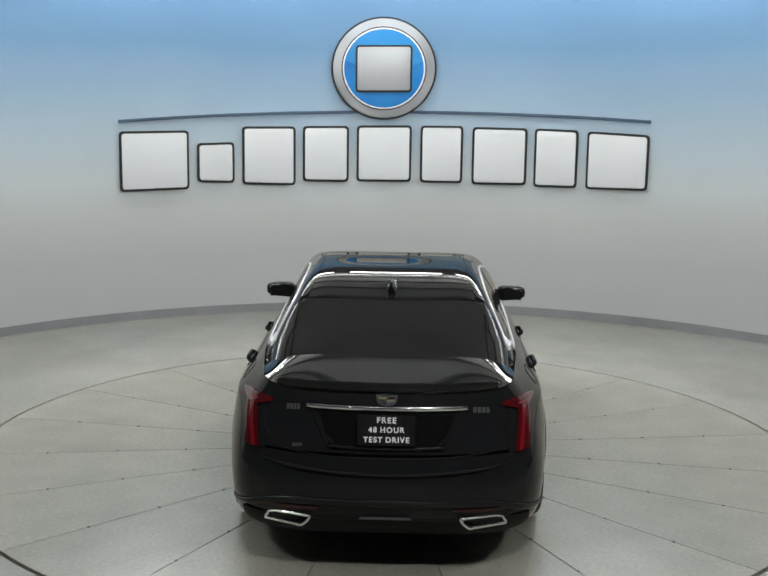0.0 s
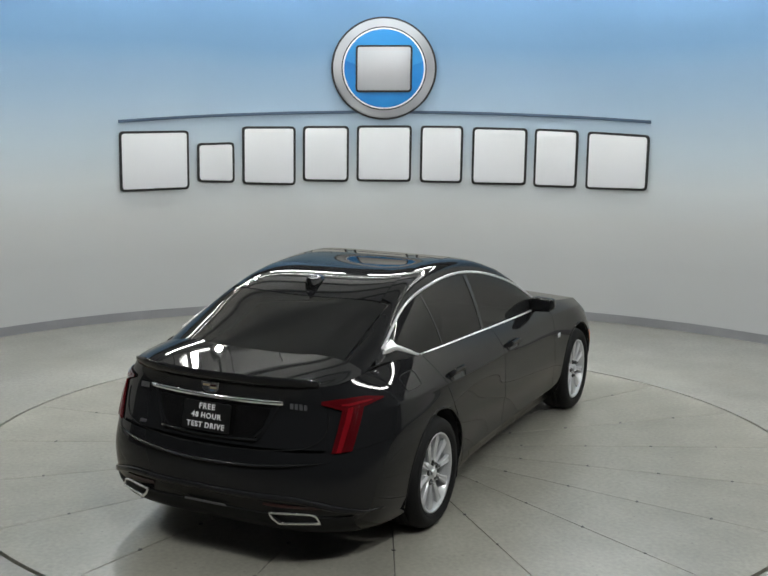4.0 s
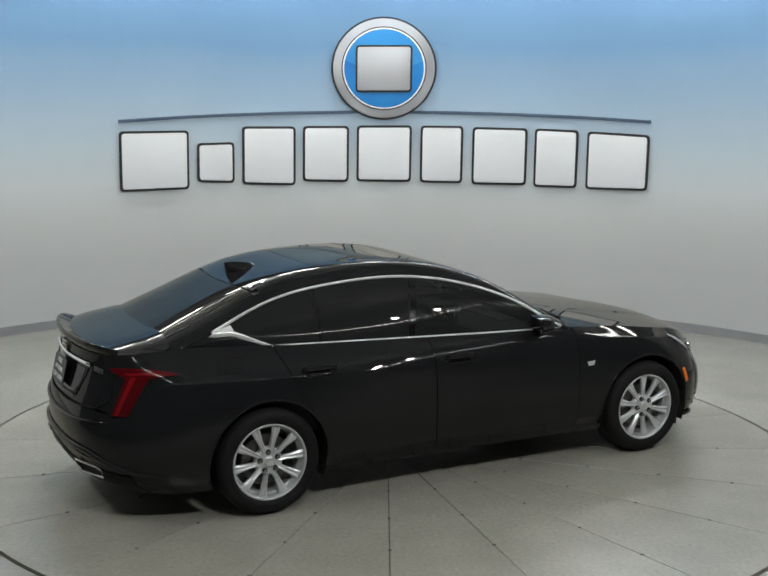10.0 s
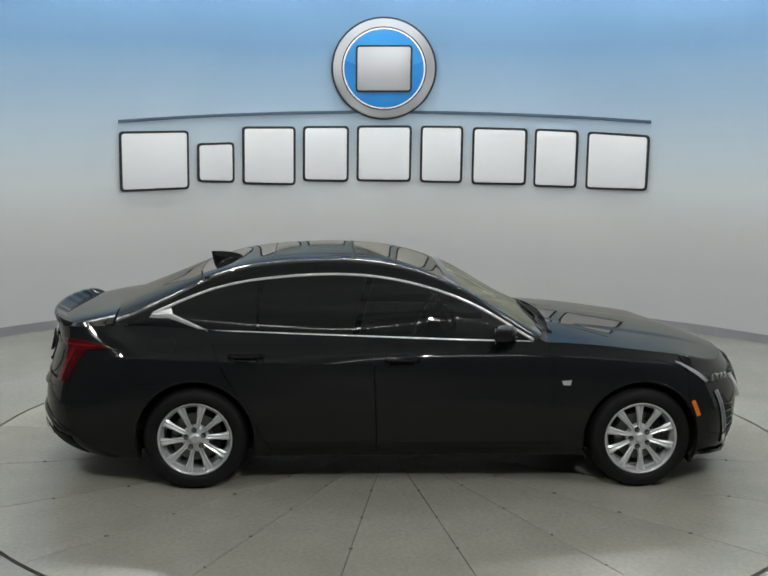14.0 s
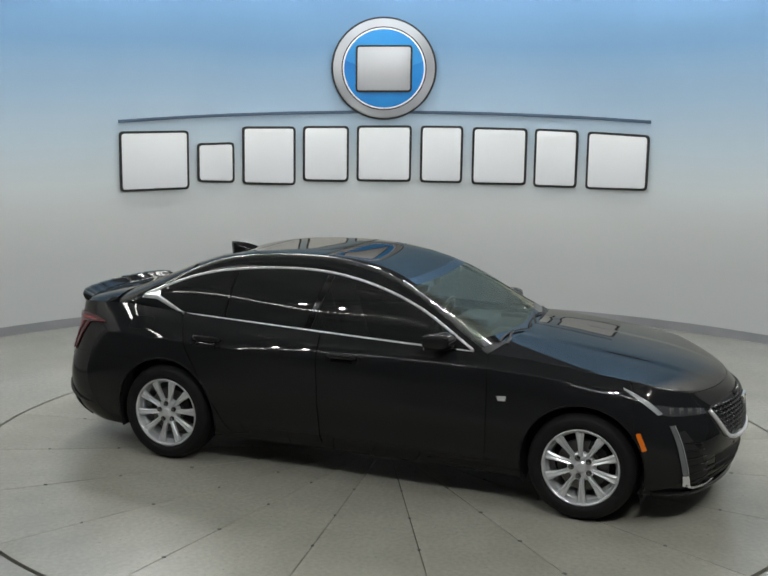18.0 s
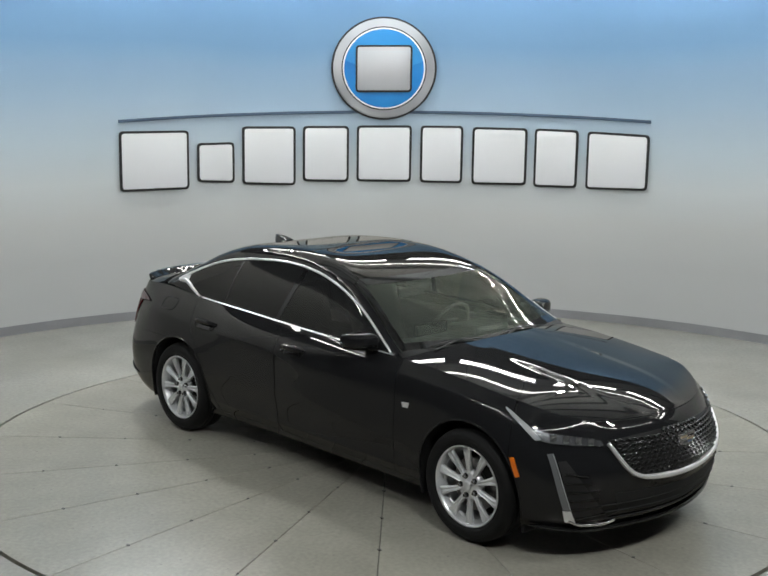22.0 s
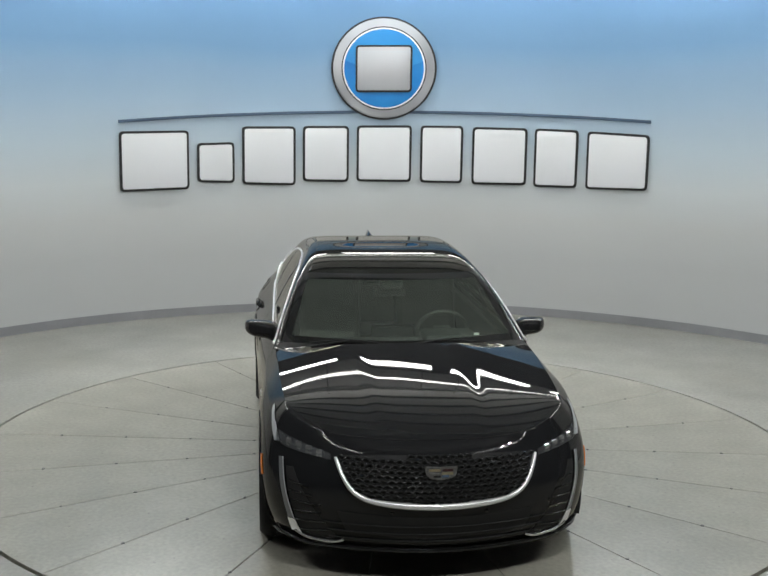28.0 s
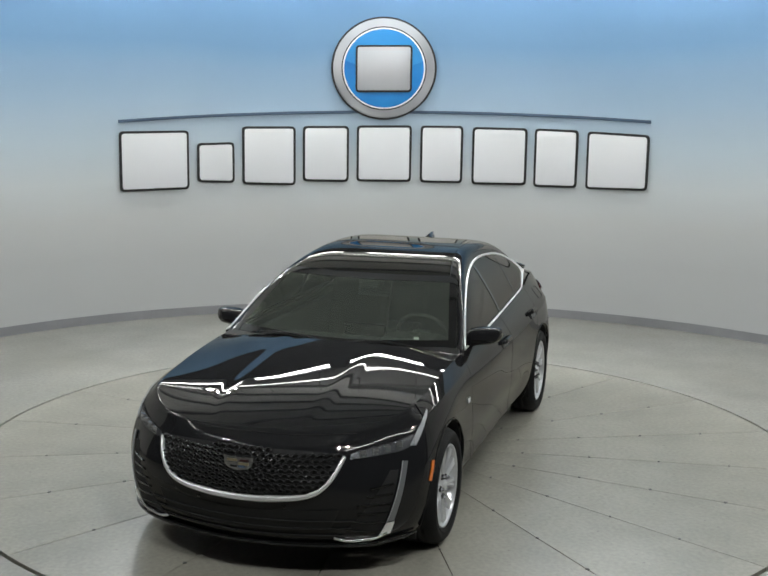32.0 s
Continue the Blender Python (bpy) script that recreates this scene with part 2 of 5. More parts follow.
def tube(points, ry, rz, sides=8, closed=False, up=(0, 0, 1), power=1.0, bm=None, taper=None):
    """Sweeps a rounded section (half sizes ry across, rz up) along points."""
    bm = bm or bmesh.new()
    pts = [Vector(p) for p in points]
    n, rings = len(pts), []
    for i, p in enumerate(pts):
        a = pts[(i - 1) % n] if closed or i else p
        b = pts[(i + 1) % n] if closed or i < n - 1 else p
        d = (b - a).normalized()
        side = d.cross(Vector(up)).normalized()
        top = side.cross(d).normalized()
        k = taper[i] if taper else 1.0
        ring = []
        for j in range(sides):
            w = 2 * math.pi * (j + 0.5) / sides
            c, s = math.cos(w), math.sin(w)
            c, s = math.copysign(abs(c) ** power, c), math.copysign(abs(s) ** power, s)
            ring.append(bm.verts.new(p + side * c * ry * k + top * s * rz * k))
        rings.append(ring)
    for i in range(n if closed else n - 1):
        a, b = rings[i], rings[(i + 1) % n]
        for j in range(sides):
            bm.faces.new((a[j], a[(j + 1) % sides], b[(j + 1) % sides], b[j]))
    if not closed:
        bm.faces.new(rings[0][::-1]), bm.faces.new(rings[-1])
    return bm


def lathe(profile, seg=64, bm=None, m=None, a0=0.0, a1=360.0):
    """Turns (radius, y) pairs about the y axis."""
    bm = bm or bmesh.new()
    m = m or Matrix()
    full = a1 - a0 >= 360
    rings = []
    for i in range(seg + (0 if full else 1)):
        a = radians(a0 + (a1 - a0) * i / seg)
        rings.append([bm.verts.new(m @ Vector((r * math.cos(a), y, r * math.sin(a)))) for r, y in profile])
    for i in range(seg):
        a, b = rings[i], rings[(i + 1) % len(rings)]
        for j in range(len(profile) - 1):
            bm.faces.new((a[j], a[j + 1], b[j + 1], b[j]))
    return bm


def prism(outline, depth, bevel=0.0, m=None, bm=None):
    """A flat outline in x, z, thickened along y from 0 to -depth."""
    bm = bm or bmesh.new()
    m = m or Matrix()
    lo = [bm.verts.new(m @ Vector((x, 0, z))) for x, z in outline]
    hi = [bm.verts.new(m @ Vector((x, -depth, z))) for x, z in outline]
    n = len(lo)
    caps = [bm.faces.new(lo[::-1]), bm.faces.new(hi)]
    for i in range(n):
        bm.faces.new((lo[i], lo[(i + 1) % n], hi[(i + 1) % n], hi[i]))
    if bevel:
        bmesh.ops.bevel(bm, geom=list(caps[1].edges), offset=bevel, segments=2, affect="EDGES")
    return bm


def rounded_rect(w, h, r, seg=4):
    pts = []
    for cx, cz, a in ((w / 2 - r, h / 2 - r, 0), (-w / 2 + r, h / 2 - r, 90), (-w / 2 + r, -h / 2 + r, 180), (w / 2 - r, -h / 2 + r, 270)):
        for i in range(seg + 1):
            t = radians(a + 90 * i / seg)
            pts.append((cx + r * math.cos(t), cz + r * math.sin(t)))
    return pts


def nspline(ts, ps):
    """Natural cubic spline through ps at parameters ts; returns a function of an array."""
    ts, ps = np.asarray(ts, float), np.asarray(ps, float)
    ps = ps.reshape(len(ts), -1)
    n, h = len(ts), np.diff(ts)
    a = np.zeros((n, n))
    r = np.zeros((n, ps.shape[1]))
    a[0, 0] = a[-1, -1] = 1
    for i in range(1, n - 1):
        a[i, i - 1], a[i, i], a[i, i + 1] = h[i - 1], 2 * (h[i - 1] + h[i]), h[i]
        r[i] = 6 * ((ps[i + 1] - ps[i]) / h[i] - (ps[i] - ps[i - 1]) / h[i - 1])
    m = np.linalg.solve(a, r)

    def at(u):
        u = np.atleast_1d(np.asarray(u, float))
        i = np.clip(np.searchsorted(ts, u) - 1, 0, n - 2)
        d, hh = (u - ts[i])[:, None], h[i][:, None]
        e = hh - d
        return m[i] * e ** 3 / (6 * hh) + m[i + 1] * d ** 3 / (6 * hh) + (ps[i] / hh - m[i] * hh / 6) * e + (ps[i + 1] / hh - m[i + 1] * hh / 6) * d
    return at


def curve1(pairs):
    """A smooth scalar curve through (x, value) pairs in any order."""
    pairs = sorted(pairs)
    s = nspline([p[0] for p in pairs], [p[1] for p in pairs])
    return lambda x: s(x)[:, 0] if np.ndim(x) else float(s(x)[0, 0])


def linear1(pairs):
    pairs = sorted(pairs)
    xs, vs = [p[0] for p in pairs], [p[1] for p in pairs]
    return lambda x: np.interp(x, xs, vs)


def grid_bm(g, mirror=False, cut=(), bm=None, flip=False):
    """A grid of points (rows, columns, 3) as quads; cut: circles (x, z, r) out of it, cleanly edged."""
    g = np.array(g)
    if mirror:
        g[..., 1] *= -1
    ni, nj = g.shape[:2]
    inside = np.zeros((ni, nj), bool)
    for cx, cz, r in cut:
        d = np.hypot(g[..., 0] - cx, g[..., 2] - cz)
        hit = d < r
        inside |= hit
        k = np.where(hit, r / np.maximum(d, 1e-6), 1.0)
        g[..., 0] = cx + (g[..., 0] - cx) * k
        g[..., 2] = cz + (g[..., 2] - cz) * k
    bm = bm or bmesh.new()
    vs = {}

    def vert(i, j):
        if (i, j) not in vs:
            vs[i, j] = bm.verts.new(g[i, j])
        return vs[i, j]
    for i in range(ni - 1):
        for j in range(nj - 1):
            if inside[i, j] and inside[i + 1, j] and inside[i, j + 1] and inside[i + 1, j + 1]:
                continue
            q = [vert(i, j), vert(i + 1, j), vert(i + 1, j + 1), vert(i, j + 1)]
            if mirror != flip:
                q.reverse()
            bm.faces.new(q)
    return bm


def flanged(bm, depth):
    """Gives an open sheet a folded edge of that depth, turned inwards, so that it has thickness."""
    bm.normal_update()
    edges = [e for e in bm.edges if e.is_boundary]
    verts = {v for e in edges for v in e.verts}
    low = {v: bm.verts.new(v.co - v.normal * depth) for v in verts}
    for e in edges:
        f = e.link_faces[0]
        a, b = e.verts
        for l in f.loops:
            if l.edge == e:
                a, b = l.vert, l.link_loop_next.vert
        bm.faces.new((b, a, low[a], low[b]))
        e.smooth = False
    return bm


def outwards(bm):
    """Turns an open sheet of the car's skin so that its faces look away from the car's inside."""
    bm.normal_update()
    total = 0.0
    for f in bm.faces:
        c = f.calc_center_median()
        total += f.calc_area() * f.normal.dot(c - Vector((c.x * 0.75, 0, 0.45)))
    if total < 0:
        bmesh.ops.reverse_faces(bm, faces=bm.faces)
    return bm


def sheet(name, g, material, parent, depth=0.012, mirror=False, cut=(), label="", flip=False):
    bm = outwards(grid_bm(g, mirror, cut, flip=flip))
    if depth:
        flanged(bm, depth)
    return part(name, bm, material, parent, label, smooth=True)


# ---------------------------------------------------------------- the room
def ring_xy(r, a):
    return WALL_C[0] + r * math.cos(radians(a)), WALL_C[1] + r * math.sin(radians(a))


def build_room():
    # outer floor: one sheet with a round opening for the turntable
    bm = bmesh.new()
    rings = []
    for r, z in ((TABLE_R + 0.026, -0.06), (TABLE_R + 0.026, -0.003), (TABLE_R + 0.030, 0.0), (4.2, 0.0), (5.6, 0.0), (9.0, 0.0), (16.0, 0.0)):
        rings.append([bm.verts.new((r * math.cos(2 * math.pi * i / 160), r * math.sin(2 * math.pi * i / 160), z)) for i in range(160)])
    for a, b in zip(rings, rings[1:]):
        for i in range(160):
            bm.faces.new((a[i], b[i], b[(i + 1) % 160], a[(i + 1) % 160]))
    tagged(part("floor", bm, CONCRETE_OUT), kind="structure")
    bm = bmesh.new()
    bmesh.ops.create_circle(bm, cap_ends=True, segments=96, radius=3.2, matrix=Matrix.Translation((0, 0, -0.13)))
    tagged(part("floor_pit", bm, JOINT), kind="structure")

    # curved wall, 12 cm thick, with a skirting band
    def arc_wall(r0, r1, z0, z1, a0, a1, n):
        w = bmesh.new()
        rows = []
        for i in range(n + 1):
            a = a0 + (a1 - a0) * i / n
            p, q = ring_xy(r0, a), ring_xy(r1, a)
            rows.append([w.verts.new((*p, z0)), w.verts.new((*p, z1)), w.verts.new((*q, z1)), w.verts.new((*q, z0))])
        for a, b in zip(rows, rows[1:]):
            for j in range(4):
                w.faces.new((a[j], b[j], b[(j + 1) % 4], a[(j + 1) % 4]))
        w.faces.new(rows[0]), w.faces.new(rows[-1][::-1])
        bmesh.ops.recalc_face_normals(w, faces=w.faces)
        for f in w.faces:
            f.smooth = abs(f.normal.z) < 0.5
        for e in w.edges:
            if len(e.link_faces) == 2 and e.calc_face_angle() > 0.5:
                e.smooth = False
        return w
    def setting(name, w, m):
        me = bpy.data.meshes.new(name)
        w.to_mesh(me), w.free()
        me.materials.append(m)
        return tagged(new(name, me), kind="structure")
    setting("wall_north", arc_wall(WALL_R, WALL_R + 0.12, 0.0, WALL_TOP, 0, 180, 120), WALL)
    setting("baseboard", arc_wall(WALL_R - 0.012, WALL_R - 0.002, 0.0, 0.0985, 0, 180, 120), SKIRT)
    x0, x1 = WALL_C[0] - WALL_R, WALL_C[0] + WALL_R
    for name, c, s in (("wall_west", (x0 - 0.06, -5.8, 2.6), (0.12, 10.84, 5.2)), ("wall_east", (x1 + 0.06, -5.8, 2.6), (0.12, 10.84, 5.2)),
                       ("wall_south", (WALL_C[0], -11.28, 2.6), (11.5, 0.12, 5.2)), ("wall_outer_north", (WALL_C[0], 6.4, 2.6), (13.0, 0.12, 5.2)),
                       ("wall_outer_west", (-6.3, 3.0, 2.6), (0.12, 6.7, 5.2)), ("wall_outer_east", (6.45, 3.0, 2.6), (0.12, 6.7, 5.2))):
        tagged(part(name, box(c, s), DARK_WALL), kind="structure")
    tagged(part("ceiling_south", box((0, -8.65, 5.27), (13.4, 5.7, 0.12)), CEIL), kind="structure")
    tagged(part("ceiling_north", box((0, 0.45, 5.27), (13.4, 12.5, 0.12)), CEIL_GREY), kind="structure")
    # steel ribs across the pale deck over the turntable
    for i in range(11):
        y = -5.2 + 1.02 * i
        tagged(part("ceiling_beam", box((0.07, y, 5.15), (12.0, 0.10, 0.12), 0.01), BEAM), "grey steel beam under the pale ceiling", "ceiling beam", "beams under the ceiling")
    cove = [(*ring_xy(5.25, a), 4.66) for a in range(2, 179, 2)]
    strip = tagged(part("cove_light", tube(cove, 0.011, 0.011, 6), COVE), "thin lit strip hung on rods above the curved wall", "ceiling light")
    for a in range(10, 171, 32):
        part("rod", tube([(*ring_xy(5.25, a), 4.67), (*ring_xy(5.25, a), 5.21)], 0.005, 0.005, 6, up=(0, 1, 0)), HOUSING, strip)


def strip_light(length):
    """Fluorescent batten hung on two rods: its origin is the batten's middle, long side along x."""
    base = new("strip_light")
    part("housing", box((0, 0, 0.045), (length, 0.05, 0.05), 0.008), HOUSING, base)
    for y in (-0.033, 0.033):
        part("tube", tube([(-length / 2 + 0.03, y, 0.0), (length / 2 - 0.03, y, 0.0)], 0.014, 0.014, 10), TUBE, base, "lit white fluorescent tube")
    for x in (-length * 0.36, length * 0.36):
        part("rod", tube([(x, 0, 0.07), (x, 0, 1.02)], 0.006, 0.006, 6, up=(0, 1, 0)), HOUSING, base)
    return tagged(base, "fluorescent batten with two lit tubes, hung from ceiling", "ceiling light", "lights over the curved wall")


def build_lights():
    first = strip_light(1.22)
    k = 0
    for i in range(11):
        a = 8 + 16.4 * i
        m = Matrix.Translation((*ring_xy(5.12, a), 4.22)) @ pose(0, 0, 0, 0, 0, a + 90)
        if k == 0:
            first.matrix_basis = m
        else:
            copy_thing(first, m)
        k += 1
    # the ring goes on over the open side as a rail set with small lamps
    rail = [(*ring_xy(5.05, a), 4.34) for a in range(186, 355, 3)]
    track = part("light_rail", tube(rail, 0.015, 0.02, 6), HOUSING)
    tagged(track, "dark curved rail with small lit lamps, hung from ceiling", "light rail")
    beads = bmesh.new()
    for i in range(200):
        a = 187 + 166 * i / 199
        box((0, 0, 0), (0.050, 0.012, 0.012), 0.0, Matrix.Translation((*ring_xy(5.05, a), 4.313)) @ pose(0, 0, 0, 0, 0, a + 90), beads)
    part("lamp_row", beads, RAIL_GLOW, track, "row of small white lamps")["kind"] = "stuff"
    for a in (200, 240, 270, 300, 340):
        part("rod", tube([(*ring_xy(5.05, a), 4.35), (*ring_xy(5.05, a), 5.21)], 0.006, 0.006, 6, up=(0, 1, 0)), HOUSING, track)
    # small spotlights on the ceiling, aimed at the car
    for i, (x, y) in enumerate(SPOTS):
        # above the wall one lamp of each pair is the stronger, and the west pair outshines the east
        share = (2.5 if x < 0 else 1.8) * (1.6 if i % 2 else 0.4) if y > 0 else 2.1 if y < -4 else 0.65 if x < 0 else 0.95
        spot = new("spotlight")
        aim = (Vector((x, y, 4.55)) - Vector((0, 0, 0.7))).to_track_quat("Z", "Y").to_matrix().to_4x4()
        c = bmesh.new()
        bmesh.ops.create_cone(c, cap_ends=True, segments=28, radius1=0.10, radius2=0.075, depth=0.24, matrix=aim @ Matrix.Translation((0, 0, 0.13)))
        part("can", c, HOUSING, spot)
        c = bmesh.new()
        bmesh.ops.create_cone(c, cap_ends=True, segments=28, radius1=0.032, radius2=0.032, depth=0.012, matrix=aim @ Matrix.Translation((0, 0, 0.004)))
        part("lens", c, SPOT, spot, "lit spotlight lens")
        part("stem", tube([aim @ Vector((0, 0, 0.13)), (aim @ Vector((0, 0, 0.13)))[:2] + (0.66,)], 0.016, 0.016, 8, up=(1, 0, 0)), HOUSING, spot)
        tagged(spot, "lit spotlight in a dark can, fixed under ceiling", "spotlight", "spotlights under the ceiling")
        spot.matrix_basis = Matrix.Translation((x, y, 4.55))
        lamp = bpy.data.lights.new("spot_beam", "SPOT")
        lamp.energy, lamp.spot_size, lamp.spot_blend, lamp.shadow_soft_size, lamp.color = SPOT_WATTS * share, radians(95), 0.6, 0.028, (0.97, 0.98, 0.97)
        beam = new("spot_beam", lamp)
        beam.matrix_world = Matrix.Translation((x, y, 4.55)) @ aim @ Matrix.Translation((0, 0, -0.12))


SPOTS = [ring_xy(5.0, a + d) for a in (58, 122, 213, 280, 327) for d in (-2.2, 2.2)]


def build_sign():
    """Overlaid logo stood on the curved wall as a made-up sign: round badge, thin bar, row of plain blocks."""
    sign = tagged(new("wall_sign"), "made-up raised sign for an overlaid logo, round blue badge above white blocks", "sign")

    def plaque(name, outline, off0, off1, m, parent, label="", bevel=0.0):
        b = bmesh.new()
        near, far = [], []
        for a, z in outline:
            near.append(b.verts.new((*ring_xy(WALL_R - off1, a), z)))
            far.append(b.verts.new((*ring_xy(WALL_R - off0, a), z)))
        n = len(near)
        cap = b.faces.new(near)
        b.faces.new(far[::-1])
        for i in range(n):
            b.faces.new((near[i], near[(i + 1) % n], far[(i + 1) % n], far[i]))
        bmesh.ops.recalc_face_normals(b, faces=b.faces)
        if bevel:
            bmesh.ops.bevel(b, geom=list(cap.edges), offset=bevel, segments=2, affect="EDGES")
        bmesh.ops.triangulate(b, faces=[f for f in b.faces if len(f.verts) > 6])
        return part(name, b, m, parent, label)

    def quad(a0, a1, bl, br, tl, tr, grow, round_by=0.05, seg=4):
        """Outline in angle and height with rounded corners; grow in metres."""
        ga = math.degrees(grow / WALL_R)
        a0, a1, bl, br, tl, tr = a0 + ga, a1 - ga, bl - grow, br - grow, tl + grow, tr + grow
        cs = [(a0, bl), (a1, br), (a1, tr), (a0, tl)]
        out = []
        for i, (a, z) in enumerate(cs):
            pa, pz = cs[i - 1]
            na, nz = cs[(i + 1) % 4]
            def along(oa, oz):
                d = math.hypot(radians(oa - a) * WALL_R, oz - z)
                k = round_by / d
                return a + (oa - a) * k, z + (oz - z) * k
            p, q = along(pa, pz), along(na, nz)
            for t in range(seg + 1):
                u = t / seg
                out.append(((1 - u) ** 2 * p[0] + 2 * u * (1 - u) * a + u * u * q[0], (1 - u) ** 2 * p[1] + 2 * u * (1 - u) * z + u * u * q[1]))
        return out
    # corners cast from the camera's view of the logo onto the wall
    # angles of both ends, then the heights of the lower and the upper corners
    blocks = ((123.0, 114.89, 1.451, 1.46, 2.113, 2.12), (113.92, 109.52, 1.535, 1.523, 1.977, 1.987), (108.58, 102.24, 1.504, 1.488, 2.165, 2.168),
              (101.37, 95.87, 1.534, 1.529, 2.174, 2.179), (94.93, 88.37, 1.535, 1.537, 2.186, 2.194), (87.32, 82.23, 1.533, 1.533, 2.195, 2.198),
              (81.12, 74.61, 1.524, 1.533, 2.189, 2.185), (73.74, 68.61, 1.519, 1.523, 2.187, 2.177), (67.57, 60.35, 1.517, 1.531, 2.169, 2.146))
    for row in blocks:
        outline = plaque("block_edge", quad(*row, 0.0), 0.008, 0.026, SIGN_DARK, sign, "black block edging")
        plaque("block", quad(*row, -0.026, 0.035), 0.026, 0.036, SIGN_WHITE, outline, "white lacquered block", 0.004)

    def disc(r0, squash=0.957, n=64, ca=91.8, cz=2.84):
        return [(ca - math.degrees(r0 * math.cos(2 * math.pi * i / n) / WALL_R), cz + r0 * squash * math.sin(2 * math.pi * i / n)) for i in range(n)]
    plaque("badge_edge", disc(0.612), 0.008, 0.03, SIGN_DARK, sign, "black badge edging")
    plaque("badge_rim", disc(0.590), 0.03, 0.055, SIGN_SILVER, sign, "silver badge rim with sheen in its colour", 0.012)
    plaque("badge_line", disc(0.495), 0.055, 0.060, SIGN_DARK, sign)
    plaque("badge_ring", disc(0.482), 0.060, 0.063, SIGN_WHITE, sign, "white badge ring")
    plaque("badge_face", disc(0.464), 0.063, 0.067, SIGN_BLUE, sign, "bright blue badge face")
    # paler crescent: the badge's glossy highlight, put in as colour
    sweep = disc(0.462)[2:31] + [(91.8 + math.degrees(u / WALL_R), 2.83 + 0.09 * (u / 0.44) ** 2) for u in np.linspace(0.44, -0.44, 20)]
    plaque("badge_highlight", sweep, 0.067, 0.0685, SIGN_HIGHLIGHT, sign, "paler blue highlight painted on the badge")
    mark = plaque("badge_mark_edge", quad(95.18, 88.45, 2.565, 2.575, 3.10, 3.11, 0.0), 0.0685, 0.074, SIGN_DARK, sign, "black mark edging")
    plaque("badge_mark", quad(95.18, 88.45, 2.565, 2.575, 3.10, 3.11, -0.022, 0.03), 0.074, 0.082, SIGN_SILVER, mark, "silver badge mark", 0.004)
    arc = []
    for i in range(61):
        a = 123.0 - 62.7 * i / 60
        u = (a - 91.7) / 31.3
        arc.append((*ring_xy(WALL_R - 0.014, a), 2.345 - 0.09 * u * u - 0.035 * u))
    part("bar", tube(arc, 0.007, 0.017, 6, power=0.5), SIGN_SLATE, sign, "thin slate-blue bar")


SIGN_DARK = mat("sign_black", (0.02, 0.02, 0.02), 0.4)


def printed_white():
    """White lacquer printed with a fade to pale grey at the foot of the blocks."""
    m = mat("sign_white_lacquer", rough=0.45)
    tc = m.node_tree.nodes.new("ShaderNodeTexCoord")
    sep = m.node_tree.nodes.new("ShaderNodeSeparateXYZ")
    join(m, tc.outputs["Object"], sep.inputs[0])
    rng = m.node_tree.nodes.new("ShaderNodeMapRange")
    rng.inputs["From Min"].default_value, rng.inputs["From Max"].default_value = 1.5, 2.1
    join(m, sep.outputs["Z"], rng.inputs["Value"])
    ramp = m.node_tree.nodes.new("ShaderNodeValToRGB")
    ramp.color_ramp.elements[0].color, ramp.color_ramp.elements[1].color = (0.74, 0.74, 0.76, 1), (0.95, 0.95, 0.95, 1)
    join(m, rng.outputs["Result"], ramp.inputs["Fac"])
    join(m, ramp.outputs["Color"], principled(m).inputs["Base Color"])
    return m


SIGN_WHITE = printed_white()
# light and dark bands of chrome sheen are put into this colour
SIGN_SILVER, _ = mottled(mat("sign_sheen_silver", rough=0.4, metal=0.35), (0.34, 0.34, 0.35), (0.74, 0.74, 0.75), 1.5, 0.5)
SIGN_BLUE, _ = mottled(mat("sign_blue_lacquer", rough=0.4), (0.004, 0.16, 0.50), (0.008, 0.24, 0.62), 2.0)
SIGN_HIGHLIGHT, _ = mottled(mat("sign_highlight_blue", rough=0.4), (0.02, 0.24, 0.60), (0.03, 0.30, 0.68), 2.0)
SIGN_SLATE = mat("sign_slate", (0.07, 0.11, 0.17), 0.5)


def slab_mesh():
    """One of the twenty pie-shaped slabs, with eased edges."""
    b = bmesh.new()
    gap = 0.0022
    pts = []
    for i in range(9):
        a = radians(18 * i / 8)
        pts.append((TABLE_R * math.cos(a), TABLE_R * math.sin(a)))
    inner = [(0.36 * math.cos(radians(a)), 0.36 * math.sin(radians(a))) for a in (18, 9, 0)]
    mid = Vector((math.cos(radians(9)), math.sin(radians(9))))
    nrm = (Vector((-math.sin(0.0), 1.0)), Vector((math.sin(radians(18)), -math.cos(radians(18)))))
    out = []
    for i, p in enumerate(pts + inner):
        v = Vector(p)
        if i in (0, 11):
            v += nrm[0] * gap
        if i in (8, 9):
            v += nrm[1] * gap
        out.append(v)
    top = [b.verts.new((*v, 0.0)) for v in out]
    low = [b.verts.new((*v, -0.06)) for v in out]
    cap = b.faces.new(top)
    for i in range(len(top)):
        j = (i + 1) % len(top)
        b.faces.new((top[j], top[i], low[i], low[j]))
    bmesh.ops.recalc_face_normals(b, faces=b.faces)
    bmesh.ops.bevel(b, geom=list(cap.edges), offset=0.002, segments=1, affect="EDGES")
    me = bpy.data.meshes.new("slab")
    b.to_mesh(me), b.free()
    me.materials.append(CONCRETE)
    return me


